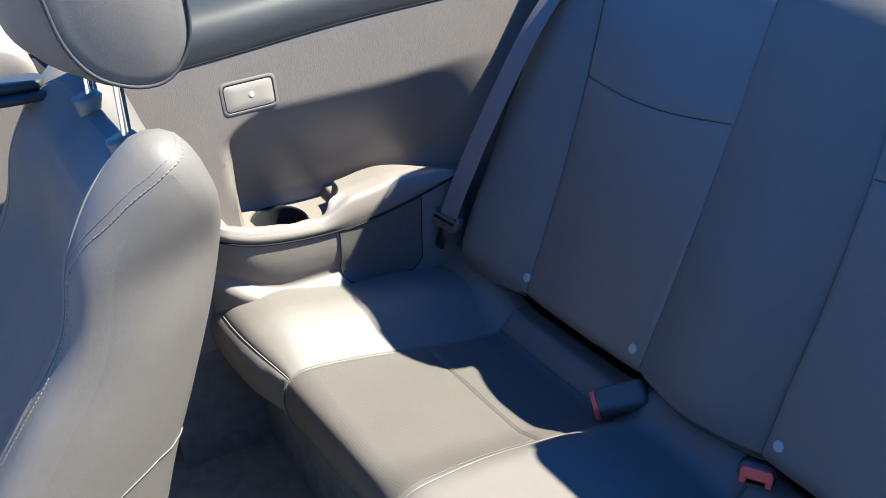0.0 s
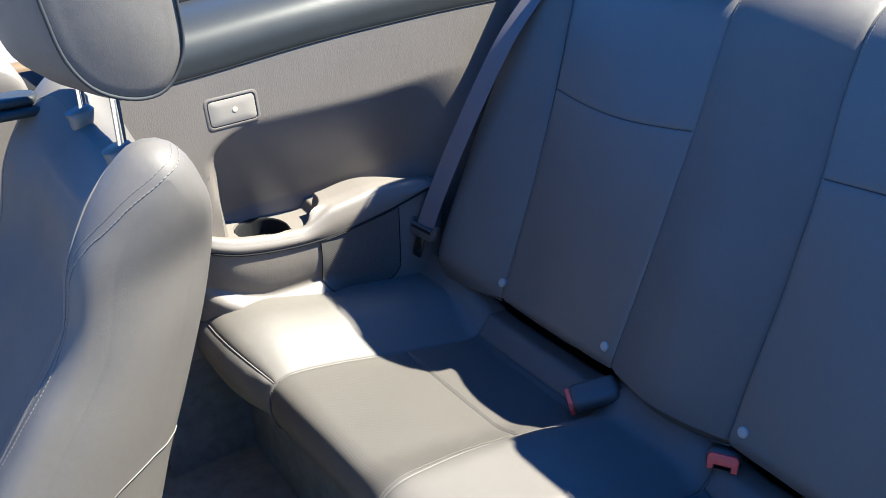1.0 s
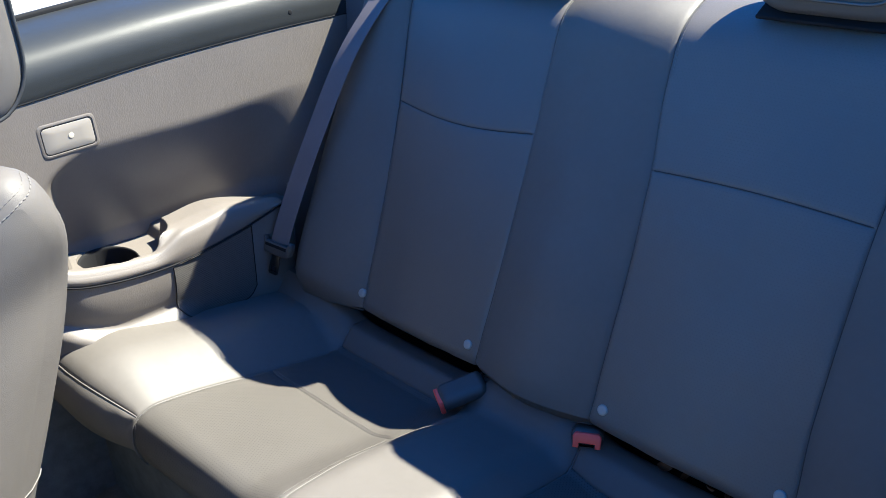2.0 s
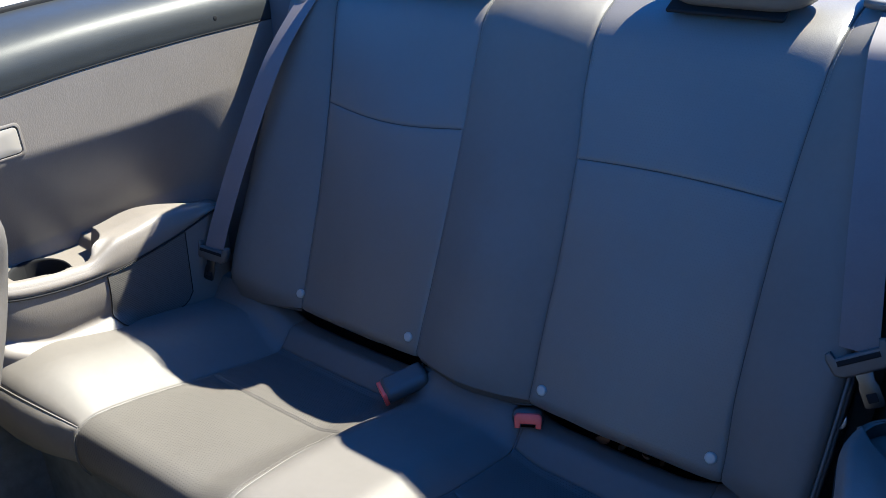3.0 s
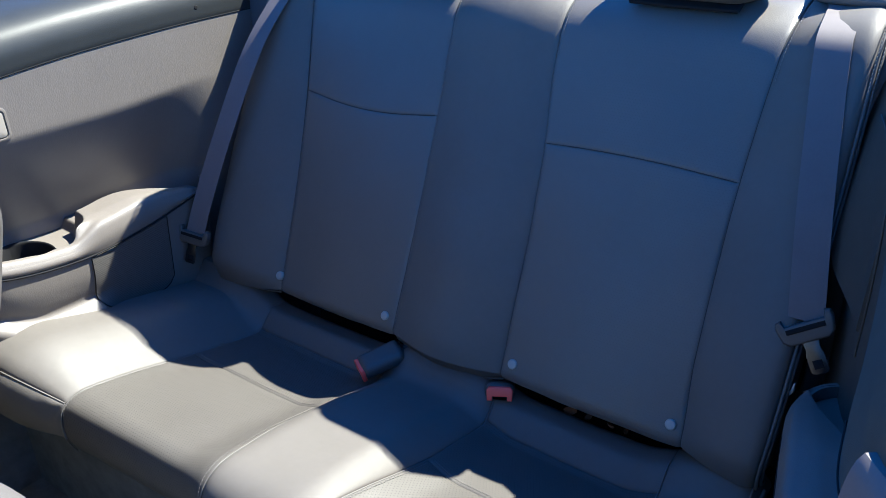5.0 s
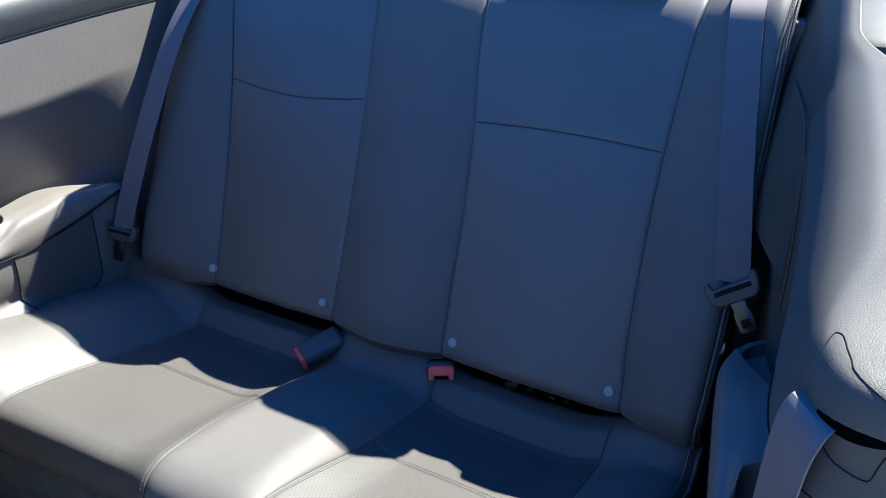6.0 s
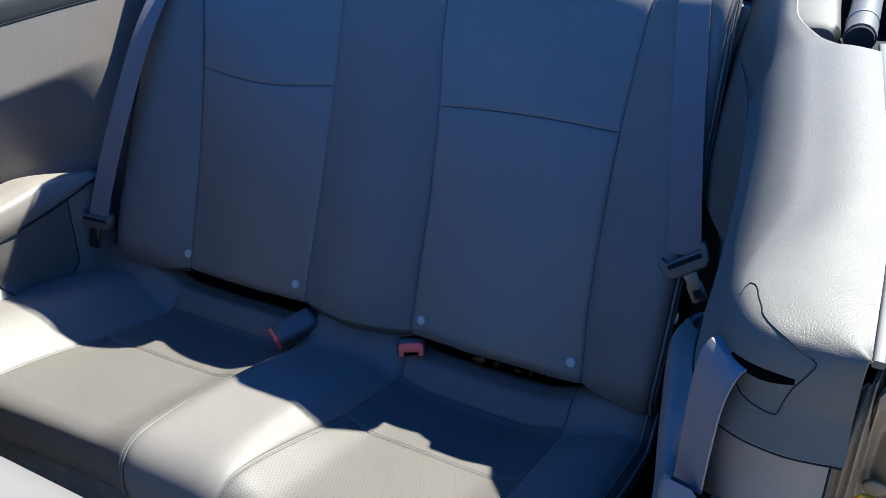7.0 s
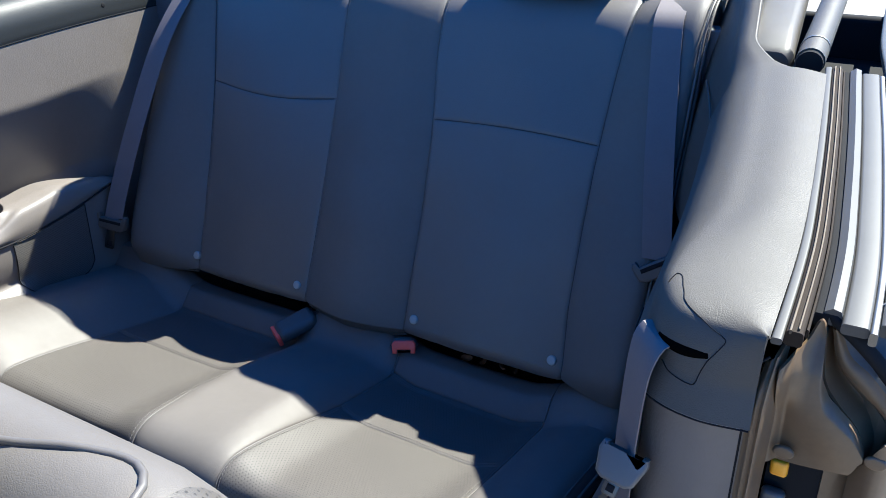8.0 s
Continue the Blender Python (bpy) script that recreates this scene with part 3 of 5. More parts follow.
def rear_cushion():
    seat = thing("rear_cushion", "grey leather rear bench cushion with perforated inserts, half in sun", "seat cushion")
    g = 0.0038
    c = constant
    end = 0.630
    side = dict(roll=0.018, flip=True)
    part("outer_bolster", padded("outer_bolster", cushion_surface, c(CX["le"]), c(CX["lo"]), c(-0.035), c(0.492), 16, 36, (0.002, g, 0.01, 0.004), **side), LEATHER, seat)
    part("front_facing", padded("front_facing", cushion_surface, c(CX["le"]), c(CX["lo"]), c(0.492), c(0.590), 16, 14, (0.003, g, 0.004, 0.01), **side), LEATHER, seat)
    part("outer_bolster", padded("outer_bolster", cushion_surface, c(CX["ro"]), c(CX["re"]), c(-0.035), c(0.492), 14, 36, (g, 0.02, 0.01, 0.004), **side), LEATHER, seat)
    part("front_facing", padded("front_facing", cushion_surface, c(CX["ro"]), c(CX["re"]), c(0.492), c(end), 14, 14, (g, 0.02, 0.004, 0.01), **side), LEATHER, seat)
    part("centre_hump", padded("centre_hump", cushion_surface, hump_left, hump_right, c(-0.035), c(end), 20, 44, (g, g, 0.01, 0.01), **side), LEATHER, seat)
    for a, b in (("lo", "li"), ("ri", "ro")):
        part("rear_roll", padded("rear_roll", cushion_surface, c(CX[a]), c(CX[b]), c(-0.035), c(0.042), 20, 8, (g, g, 0.01, 0.005), **side), LEATHER, seat)
        part("rear_insert", padded("rear_insert", cushion_surface, c(CX[a]), c(CX[b]), c(0.042), c(0.205), 20, 14, (g, g, 0.005, 0.0035), **side), PERFORATED, seat, "perforated grey leather insert")
        part("front_insert", padded("front_insert", cushion_surface, (hump_right if a == "ri" else c(CX[a])), (hump_left if b == "li" else c(CX[b])), c(0.205), c(end), 20, 34, (g, g, 0.0035, 0.01), **side), PERFORATED, seat, "perforated grey leather insert")
        row = [Vector(cushion_surface(x, 0.199)) + Vector((0, 0, 0.0002)) for x in np.linspace(CX[a] + 0.01, CX[b] - 0.01, 70)]
        part("stitching", stitches("stitching", row, radius=0.0005), THREAD, seat)
    for key, off in (("lo", 0.005), ("li", -0.0055), ("ri", 0.0055), ("ro", -0.005)):
        at = {"li": hump_left, "ri": hump_right}.get(key, c(CX[key]))
        pts = [Vector(cushion_surface(at(v), v)) - Vector((0, 0, 0.0035)) for v in np.linspace(0.0, 0.62, 90)]
        part("seam_cord", cord("seam_cord", pts, 0.0015, 5), PIPING, seat)
        row = [Vector(cushion_surface(at(v) + off, v)) + Vector((0, -0.0003, 0.0003)) for v in np.linspace(0.215, 0.6, 90)]
        part("stitching", stitches("stitching", row), THREAD, seat)
    row = [Vector(cushion_surface(x, 0.4925)) + Vector((0, 0.002, -0.002)) for x in np.linspace(CX["le"] + 0.004, CX["lo"] - 0.003, 60)]
    part("seam_cord", cord("seam_cord", row, 0.0016, 6), PIPING, seat)
    pts = [Vector(cushion_surface(CX["re"] - 0.004, v)) + Vector((0.0, 0, 0.0)) for v in np.linspace(0.0, 0.62, 60)]
    part("edge_piping", cord("edge_piping", pts, 0.0028, 6), PIPING, seat)
    pts = [Vector(cushion_surface(CX["re"] - 0.017, v)) + Vector((0.0, 0, -0.0015)) for v in np.linspace(0.0, 0.60, 60)]
    part("edge_piping", cord("edge_piping", pts, 0.0024, 6), PIPING, seat)
    base = [[Vector((x, y, z)) for y, z in ((0.05, 0.36), (0.05, 0.45), (-0.2, 0.47), (-0.42, 0.50), (-0.45, 0.47), (-0.44, 0.39))] for x in (-0.62, -0.2, 0.2, 0.55)]
    part("base", rings("base", base), FOAM, seat, "dark moulded foam base")
    return seat


rear_cushion()


# ---- side trim ----
def wall_x(y, z):
    """Distance of the far inner wall from the middle of the car: flat above, scooped out over the armrest."""
    front = smooth(-0.452, -0.425, y - 0.10 * (0.86 - z) * (1 if z < 0.86 else 0.3) - 0.075 * smooth(0.865, 0.955, z) ** 2)
    fall = min(1.0, max(0.0, (0.945 + 0.02 * smooth(-0.2, 0.15, y) - z) / 0.195))
    lip = fall * fall / (fall + 0.06) * 1.06
    return 0.672 + 0.082 * front * lip * smooth(0.16, -0.06, y)


def fascia_x(y, q):
    """The panel under the armrest: q runs from the armrest's lower line down to the cushion."""
    edge = spline(ARM_EDGE, y)[0]
    q = min(1.0, q * (1 + 0.35 * smooth(-0.38, -0.52, y)))
    d = spline([(0, 0.003), (0.22, 0.005), (0.38, 0.011), (0.48, 0.017), (0.52, 0.016), (0.57, 0.006), (0.75, -0.020), (1.0, -0.045)], q)[0]
    d = max(d, -0.045 + 0.040 * smooth(-0.36, -0.46, y))
    d = d + (0.006 + 0.012 * q - d) * smooth(-0.30, -0.22, y)
    return edge + d * smooth(0.66, 0.62, edge) + 0.012 * smooth(-0.45, -0.52, y)


def near_wall_x(y, z):
    """The inner wall below the near cap: it follows the cap's inner edge and runs into the same armrest."""
    top = spline([(-0.7, 0.716), (-0.48, 0.716), (-0.36, 0.704), (-0.22, 0.690), (-0.08, 0.668), (0.03, 0.652), (0.34, 0.585)], y)[0]
    low = wall_x(y, z)
    f = smooth(0.93, 0.80, z)
    return top * (1 - f) + min(low, top + 0.03) * f


def trim_line(y):
    return spline([(-0.75, 1.015), (-0.46, 1.036), (-0.22, 1.060), (0.0, 1.073), (0.18, 1.078), (0.4, 1.08)], y)[0]


ARM_LOW = [(-0.52, 0.752), (-0.49, 0.742), (-0.44, 0.727), (-0.36, 0.714), (-0.27, 0.708), (-0.15, 0.716), (-0.03, 0.733), (0.04, 0.740)]
ARM_EDGE = [(-0.52, 0.655), (-0.505, 0.634), (-0.48, 0.618), (-0.42, 0.609), (-0.30, 0.610), (-0.15, 0.622), (-0.02, 0.637), (0.02, 0.655), (0.05, 0.70)]


def arm_top(y, x):
    """Height of the armrest: a raised pad behind, a shallow tray with a deep round cup in front."""
    low = spline(ARM_LOW, y)[0]
    edge = spline(ARM_EDGE, y)[0]
    rim = low + 0.028
    pad = low + 0.053 + 0.005 * smooth(0.62, 0.66, x) - 0.044 * smooth(-0.17, 0.02, y)
    far_edge = spline([(-0.52, 0.70), (-0.30, 0.70), (-0.245, 0.697), (-0.18, 0.704), (-0.118, 0.688), (-0.05, 0.655), (0.05, 0.62)], y)[0]
    step = spline([(0.55, -0.30), (0.634, -0.292), (0.644, -0.272), (0.66, -0.260), (0.69, -0.252), (0.76, -0.246)], x)[0]
    slope = smooth(-0.318, -0.240, y)
    sharp = smooth(step - 0.011, step + 0.004, y)
    side = smooth(edge + 0.014, edge + 0.030, x)
    z = rim + (pad - rim) * (slope + (sharp - slope) * side)
    z -= 0.030 * smooth(far_edge, far_edge + 0.014, x) * sharp
    if y < -0.23:
        tray = smooth(edge + 0.020, edge + 0.027, x) * (1 - sharp) * smooth(-0.478, -0.466, y)
        z -= 0.018 * tray
        d = math.hypot((x - (edge + 0.080)) / 1.25, y + 0.366)
        z -= 0.075 * smooth(0.0520, 0.0475, d)
    return z


def side_trim(side):
    """The moulded panel beside the rear seat; side -1: far, 1: near the camera."""
    far = side < 0
    ob = thing("quarter_trim_panel", "grey moulded rear quarter trim panel with armrest and cup holder", "car trim")
    y0, y1 = (-0.63, 0.34) if far else (-0.545, 0.30)
    wall = wall_x if far else near_wall_x
    # The near panel takes the darker vinyl, which stands in for its shade.
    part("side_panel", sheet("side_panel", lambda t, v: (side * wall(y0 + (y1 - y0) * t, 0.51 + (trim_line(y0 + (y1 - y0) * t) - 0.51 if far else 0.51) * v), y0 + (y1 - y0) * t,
         0.51 + (trim_line(y0 + (y1 - y0) * t) - 0.51 if far else 0.51) * v), np.linspace(0, 1, 110), np.linspace(0, 1, 90), 0.006, not far), VINYL if far else TONED_VINYL, ob)
    part("kick_panel", sheet("kick_panel", lambda t, v: (side * (wall(y0 + (y1 - y0) * t, 0.52) + 0.004 - 0.01 * (1 - v)), y0 + (y1 - y0) * t, 0.25 + 0.27 * v), np.linspace(0, 1, 30), np.linspace(0, 1, 8), 0.006, not far), CARPET, ob, "dark carpeted lower panel")
    def seated(p):
        """The near armrest sits further out in front and further in behind."""
        x, y, z = p
        return p if far else (x + spline([(-0.52, 0.050), (-0.37, 0.044), (-0.22, 0.003), (-0.14, -0.022), (-0.05, -0.044), (0.08, -0.042)], y)[0], y, z)
    # armrest: a sheet over the top, rolled over the cabin edge
    def arm(t, s):
        y = -0.518 + 0.548 * t
        low = spline(ARM_LOW, y)[0]
        edge = spline(ARM_EDGE, y)[0]
        if s < 0.25:
            q = s / 0.25
            top = arm_top(y, edge + 0.012)
            a = q * math.pi / 2
            r = 0.012
            return (side * (edge + r - r * math.sin(a)) if q > 0.5 else side * (edge + 0.003 + 0.003 * (1 - q * 2)), y, low + (top - low) * (q ** 0.8 if q < 1 else 1) - 0.0)
        q = (s - 0.25) / 0.75
        x = edge + 0.003 + (0.768 - edge) * q
        z = arm_top(y, x)
        rollover = max(0.0, 1 - q * (0.768 - edge) / 0.012)
        z -= 0.010 * (1 - math.sqrt(max(0.0, 1 - rollover * rollover)))
        return (side * x, y, z)
    def arm_edge(t, s):
        y = -0.518 + 0.548 * t
        low = spline(ARM_LOW, y)[0]
        edge = spline(ARM_EDGE, y)[0]
        top = arm_top(y, edge + 0.003) - 0.010
        bulge = 0.004 * math.sin(s * math.pi)
        return (side * (edge + 0.003 - bulge), y, low + (top - low) * s)
    part("armrest", sheet("armrest", lambda t, s: seated(arm_edge(t, s / 0.2) if s < 0.2 else arm(t, 0.25 + 0.75 * (s - 0.2) / 0.8)), np.linspace(0, 1, 260), [*np.linspace(0, 0.19, 5), *np.linspace(0.2, 0.30, 10), *np.linspace(0.31, 1, 90)], 0.004, not far), VINYL, ob, "padded armrest with moulded cup holder")
    def fascia(t, q):
        y = -0.518 + 0.598 * t
        low = spline(ARM_LOW, y)[0]
        return seated((side * fascia_x(y, q), y, low - (low - 0.53) * q))
    part("lower_fascia", sheet("lower_fascia", fascia, np.linspace(0, 1, 70), np.linspace(0, 1, 34), 0.004, far), VINYL, ob)
    # black skin added in the cup holder: its inner shade as colour
    cx, cy = spline(ARM_EDGE, -0.366)[0] + 0.080, -0.366
    floor_z = spline(ARM_LOW, cy)[0] + 0.0095
    def liner(t, s):
        r, z = spline([(0.0, 0.0505, 0.0), (0.15, 0.0485, -0.002), (0.3, 0.0475, -0.010), (0.75, 0.0445, -0.058), (0.85, 0.040, -0.062), (1.0, 0.002, -0.063)], s)
        return seated((side * (cx + 1.25 * r * math.cos(2 * math.pi * t)), cy + r * math.sin(2 * math.pi * t), floor_z + z))
    part("cup_shade", sheet("cup_shade", liner, np.linspace(0, 1, 49), np.linspace(0, 1, 21), 0.0012, not far), BLACK, ob, "black skin standing in for the shade inside the cup holder")
    # dark joint below the armrest
    joint = [seated((side * (spline(ARM_EDGE, y)[0] + 0.001), y, spline(ARM_LOW, y)[0] - 0.0015)) for y in np.linspace(-0.515, 0.03, 60)]
    part("joint_line", cord("joint_line", joint, 0.002, 5), BLACK, ob)
    if far:
        def cap(t, s):
            y = -0.64 + 1.04 * t
            b = trim_line(y)
            x, z = spline([(0, 0.6715, 0.001), (0.1, 0.6705, 0.010), (0.3, 0.673, 0.040), (0.5, 0.690, 0.068), (0.7, 0.730, 0.086), (1.0, 0.815, 0.094)], s)
            return (-x, y, b + z)
        part("belt_cap", sheet("belt_cap", cap, np.linspace(0, 1, 60), np.linspace(0, 1, 24), 0.006, False), CAP_VINYL, ob, "charcoal grained upper trim cap")
        line = [(-0.6725, y, trim_line(y) + 0.0002) for y in np.linspace(-0.64, 0.4, 60)]
        part("joint_line", cord("joint_line", line, 0.0018, 5), BLACK, ob)
        # speaker grille
        def mesh_face(t, q):
            y = -0.283 + 0.185 * t
            low = spline(ARM_LOW, y)[0]
            k = 0.035 + q * (0.66 + 0.20 * t - 0.16 * (2 * t - 1) ** 6)
            return (-(fascia_x(y, k) - 0.0025), y, low - (low - 0.53) * k)
        part("speaker_grille", sheet("speaker_grille", mesh_face, np.linspace(0, 1, 40), np.linspace(0, 1, 14), 0.002, True), GRILLE, ob, "fine perforated speaker grille")
        rim = [Vector(mesh_face(a, b)) + Vector((0.0003, 0, 0)) for a, b in [(0, q) for q in np.linspace(0, 1, 12)] + [(q, 1) for q in np.linspace(0.05, 1, 16)] + [(1, q) for q in np.linspace(0.95, 0, 12)]]
        part("joint_line", cord("joint_line", rim, 0.0011, 5), BLACK, ob)
        m = Matrix.Translation((-0.677, 0.078, trim_line(0.078) + 0.026))
        loop = [m @ Vector((0, 0.005 * math.cos(a), 0.005 * math.sin(a))) for a in np.linspace(0, 2 * math.pi, 14, endpoint=False)]
        part("clip_hole", slab("clip_hole", loop, (1, 0, 0), 0.007, 0.0015), BLACK, ob, "small dark clip hole")
    return ob


side_trim(-1)
near_trim = side_trim(1)
INNER_PLAN = curve([(0.694, -0.26, 0), (0.676, -0.15, 0), (0.655, -0.06, 0), (0.630, 0.01, 0), (0.606, 0.08, 0), (0.588, 0.16, 0), (0.576, 0.25, 0)], 40)


def inner_panel(t, s):
    p = INNER_PLAN[int(round(t * 39))]
    top = 1.035 + 0.118 * (p.y + 0.55) - 0.13 * smooth(-0.08, 0.06, p.y)
    return (p.x + 0.004 * math.sin(math.pi * s), p.y, 0.48 + (top - 0.48) * s)


fold = curve([(0.5890, 0.1411, 1.0756), (0.6176, 0.0560, 1.06), (0.6306, 0.0136, 1.034), (0.6374, -0.0104, 0.988), (0.6408, -0.0148, 0.906), (0.6400, -0.0100, 0.8114)], 50)
part("panel_edge", cord("panel_edge", fold, 0.0016, 6), TONED_VINYL, near_trim)
# Inner panel in the same darker vinyl: its shade is in the colour.
part("rear_inner_panel", sheet("rear_inner_panel", inner_panel, np.linspace(0, 1, 40), np.linspace(0, 1, 30), 0.004, True), TONED_VINYL, near_trim)


def courtesy_lamp():
    ob = thing("courtesy_lamp", "small rectangular courtesy lamp with pale lens in the side trim", "lamp")
    c = Vector((-0.672, -0.392, 0.970))
    tilt = Matrix.Translation(c) @ Matrix.Rotation(radians(2), 4, "X")
    def ring_at(w, h, r, x):
        return [tilt @ Vector((x, a, b)) for a, b in rounded(w, h, r)]
    part("bezel", rings("bezel", [ring_at(0.098, 0.058, 0.010, -0.004), ring_at(0.098, 0.058, 0.010, 0.0004), ring_at(0.095, 0.055, 0.009, 0.0012), ring_at(0.089, 0.049, 0.008, 0.0012), ring_at(0.087, 0.047, 0.007, -0.001)], cap=False), VINYL, ob)
    part("surround", rings("surround", [ring_at(0.0865, 0.0465, 0.008, -0.003), ring_at(0.0865, 0.0465, 0.008, 0.0005)]), BLACK, ob)
    spot = [tilt @ Vector((0.0009, 0.004 + 0.0046 * math.cos(a), 0.001 + 0.0046 * math.sin(a))) for a in np.linspace(0, 2 * math.pi, 14, endpoint=False)]
    part("bulb", slab("bulb", spot, (1, 0, 0), 0.0012, 0.0005), BULB, ob, "small glowing bulb")
    part("lens", rings("lens", [ring_at(0.0855, 0.0452, 0.007, -0.002), ring_at(0.0855, 0.0452, 0.007, 0.0002), ring_at(0.082, 0.042, 0.006, 0.0009), ring_at(0.04, 0.018, 0.004, 0.0012)]), LENS, ob, "pale ribbed lens")
    return ob


courtesy_lamp()


# ---- near side: belt-line cap, seals, pillar and body ----
NEAR_INNER = [(0.6445, -0.008, 0), (0.656, -0.08, 0), (0.678, -0.22, 0), (0.694, -0.36, 0), (0.702, -0.45, 0), (0.712, -0.51, 0), (0.735, -0.548, 0), (0.772, -0.560, 0), (0.812, -0.556, 0)]
NEAR_OUTER = [(0.814, -0.552, 0), (0.810, -0.42, 0), (0.800, -0.30, 0), (0.783, -0.15, 0), (0.766, -0.008, 0)]


def near_rise(y):
    return 0.118 * (y + 0.55)


NEAR_IN, NEAR_OUT = curve(NEAR_INNER, 224), curve(NEAR_OUTER, 224)


def near_point(t, s):
    """A point of the near cap: t along it from the roof well to the door end, s from its foot over the top."""
    k = min(max(t, 0.0), 1.0) * 223
    i = min(int(k), 222)
    a, b = NEAR_IN[i].lerp(NEAR_IN[i + 1], k - i), NEAR_OUT[223 - i].lerp(NEAR_OUT[222 - i], k - i)
    back, front = NEAR_IN[max(i - 3, 0)], NEAR_IN[min(i + 3, 223)]
    out = Vector((front.y - back.y, back.x - front.x, 0)).normalized()
    if out.x > 0 and i < 80:
        out = -out
    rows = [(0.0, -0.010, 1.003), (0.1, -0.007, 1.011), (0.2, 0.0, 1.030), (0.3, 0.009, 1.048), (0.36, 0.016, 1.058), (0.43, 0.026, 1.067), (0.5, 0.038, 1.0735), (0.6, 0.056, 1.0765)]
    if s <= 0.6:
        d, z = spline(rows, s)
        reach = min(1.0, (b - a).length / 0.05) * (1 - 0.63 * smooth(0.55, 0.80, t))
        p = a - out * (d * reach if d > 0 else d)
        return (p.x, p.y, z + near_rise(p.y))
    p0 = a - out * 0.056 * min(1.0, (b - a).length / 0.05) * (1 - 0.63 * smooth(0.55, 0.80, t))
    p = p0.lerp(b, (s - 0.6) / 0.4)
    return (p.x, p.y, 1.0765 + near_rise(p.y) + 0.003 * math.sin(math.pi * (s - 0.6) / 0.4))


def near_cap():
    """The charcoal cap beside the door opening: its plan is rounded at the door end."""
    ob = thing("belt_line_trim", "charcoal grained trim cap with seat-belt outlet beside the door opening", "car trim")
    # The near cap's lighter tone carries the glare that falls on it.
    part("cap", sheet("cap", near_point, np.linspace(0, 1, 75), [*np.linspace(0, 0.6, 22), *np.linspace(0.64, 1, 10)], 0.004, False), TONED_VINYL, ob)
    def wing(t, s):
        p = Vector(near_point(0, min(s / 0.62, 1) * 0.6))
        d, z = spline([(0.62, 0.0, 0.0), (0.75, 0.006, 0.0), (0.85, 0.010, -0.004), (0.93, 0.011, -0.02), (1.0, 0.011, -0.06)], max(s, 0.62))
        curl = 0.022 * max(0.0, 1 - t / 0.08) ** 2 * smooth(0.5, 0.75, s)
        narrow = 1 - 0.5 * smooth(0.0, 0.25, t)
        x = 0.6445 + (p.x - 0.6445 + d) * (narrow if p.x > 0.6445 else 1) + curl
        low = max(0.0, 1 - s / 0.3)
        x -= 0.045 * low * smooth(0.0, 0.42, t)
        return (x - 0.062 * t, p.y + 0.35 * t, p.z + z + 0.085 * smooth(0, 1, t) + 0.02 * t - 0.22 * low * low)
    part("rear_wing", sheet("rear_wing", wing, np.linspace(0, 1, 30), np.linspace(0, 1, 40), 0.004, True), TONED_VINYL, ob)
    # flush cover round the belt outlet, with its dark slot
    def on_cap(t, s, lift):
        a, b = Vector(near_point(t, s)), Vector(near_point(t, s + 0.02))
        c = Vector(near_point(min(t + 0.02, 1), s)) - Vector(near_point(max(t - 0.02, 0), s))
        nrm = c.cross(b - a).normalized()
        return a + nrm * lift * (-1 if nrm.dot(Vector((-0.2, -0.6, 0.6))) < 0 else 1)
    edge = [on_cap(p.x, p.y, 0.0003) for p in curve([(0.8036, 0.492, 0), (0.7936, 0.543, 0), (0.7866, 0.590, 0), (0.7960, 0.614, 0), (0.8200, 0.614, 0), (0.8477, 0.606, 0), (0.8898, 0.562, 0), (0.9299, 0.472, 0), (0.9499, 0.434, 0), (0.956, 0.410, 0), (0.948, 0.348, 0),
            (0.9379, 0.291, 0), (0.932, 0.231, 0), (0.929, 0.187, 0), (0.9238, 0.176, 0), (0.9078, 0.179, 0), (0.8898, 0.190, 0), (0.878, 0.212, 0)], 140)]
    part("cover_joint", cord("cover_joint", edge, 0.00045, 5), BLACK, ob, "thin joint round the belt outlet cover")
    # The slot is a sunk near-black cord in place of an unlit opening.
    slot = [on_cap(p.x, p.y, -0.0046) for p in curve([(0.856, 0.292, 0), (0.8858, 0.298, 0), (0.9058, 0.302, 0), (0.9238, 0.309, 0), (0.938, 0.318, 0)], 50)]
    part("belt_slot", cord("belt_slot", slot, lambda k: 0.0062 * (0.8 + 0.2 * math.sin(math.pi * k)), 16), SLOT_SHADE, ob, "near-black cord standing in for the unlit belt outlet slot")
    return ob


near_cap()


from mathutils.bvhtree import BVHTree


# lower pillar trim, painted door pillar and belt-line mouldings on the near side
def pillar_trim():
    ob = thing("pillar_trim", "grey lower trim panel beside the door opening", "car trim")
    inner = curve([(0.700, -0.30, 0), (0.703, -0.42, 0), (0.712, -0.505, 0), (0.735, -0.545, 0), (0.772, -0.557, 0), (0.812, -0.552, 0)], 30)
    def fn(t, s):
        p = inner[int(round(t * 29))]
        z = 0.30 + s * (0.703 - 0.015 * math.sin(math.pi * t) + 0.02 * (1 - t) ** 2)
        return (p.x - 0.02 * (1 - s) * (1 - t), p.y, z)
    part("panel", sheet("panel", fn, np.linspace(0, 1, 30), np.linspace(0, 1, 30), 0.005, False), VINYL, ob)
    top = [Vector(near_point(t, 0.0)) + Vector((-0.001, -0.0005, -0.001)) for t in np.linspace(0.70, 1, 40)]
    part("joint_line", cord("joint_line", top, 0.0008, 5), BLACK, ob)
    return ob


pillar_trim()


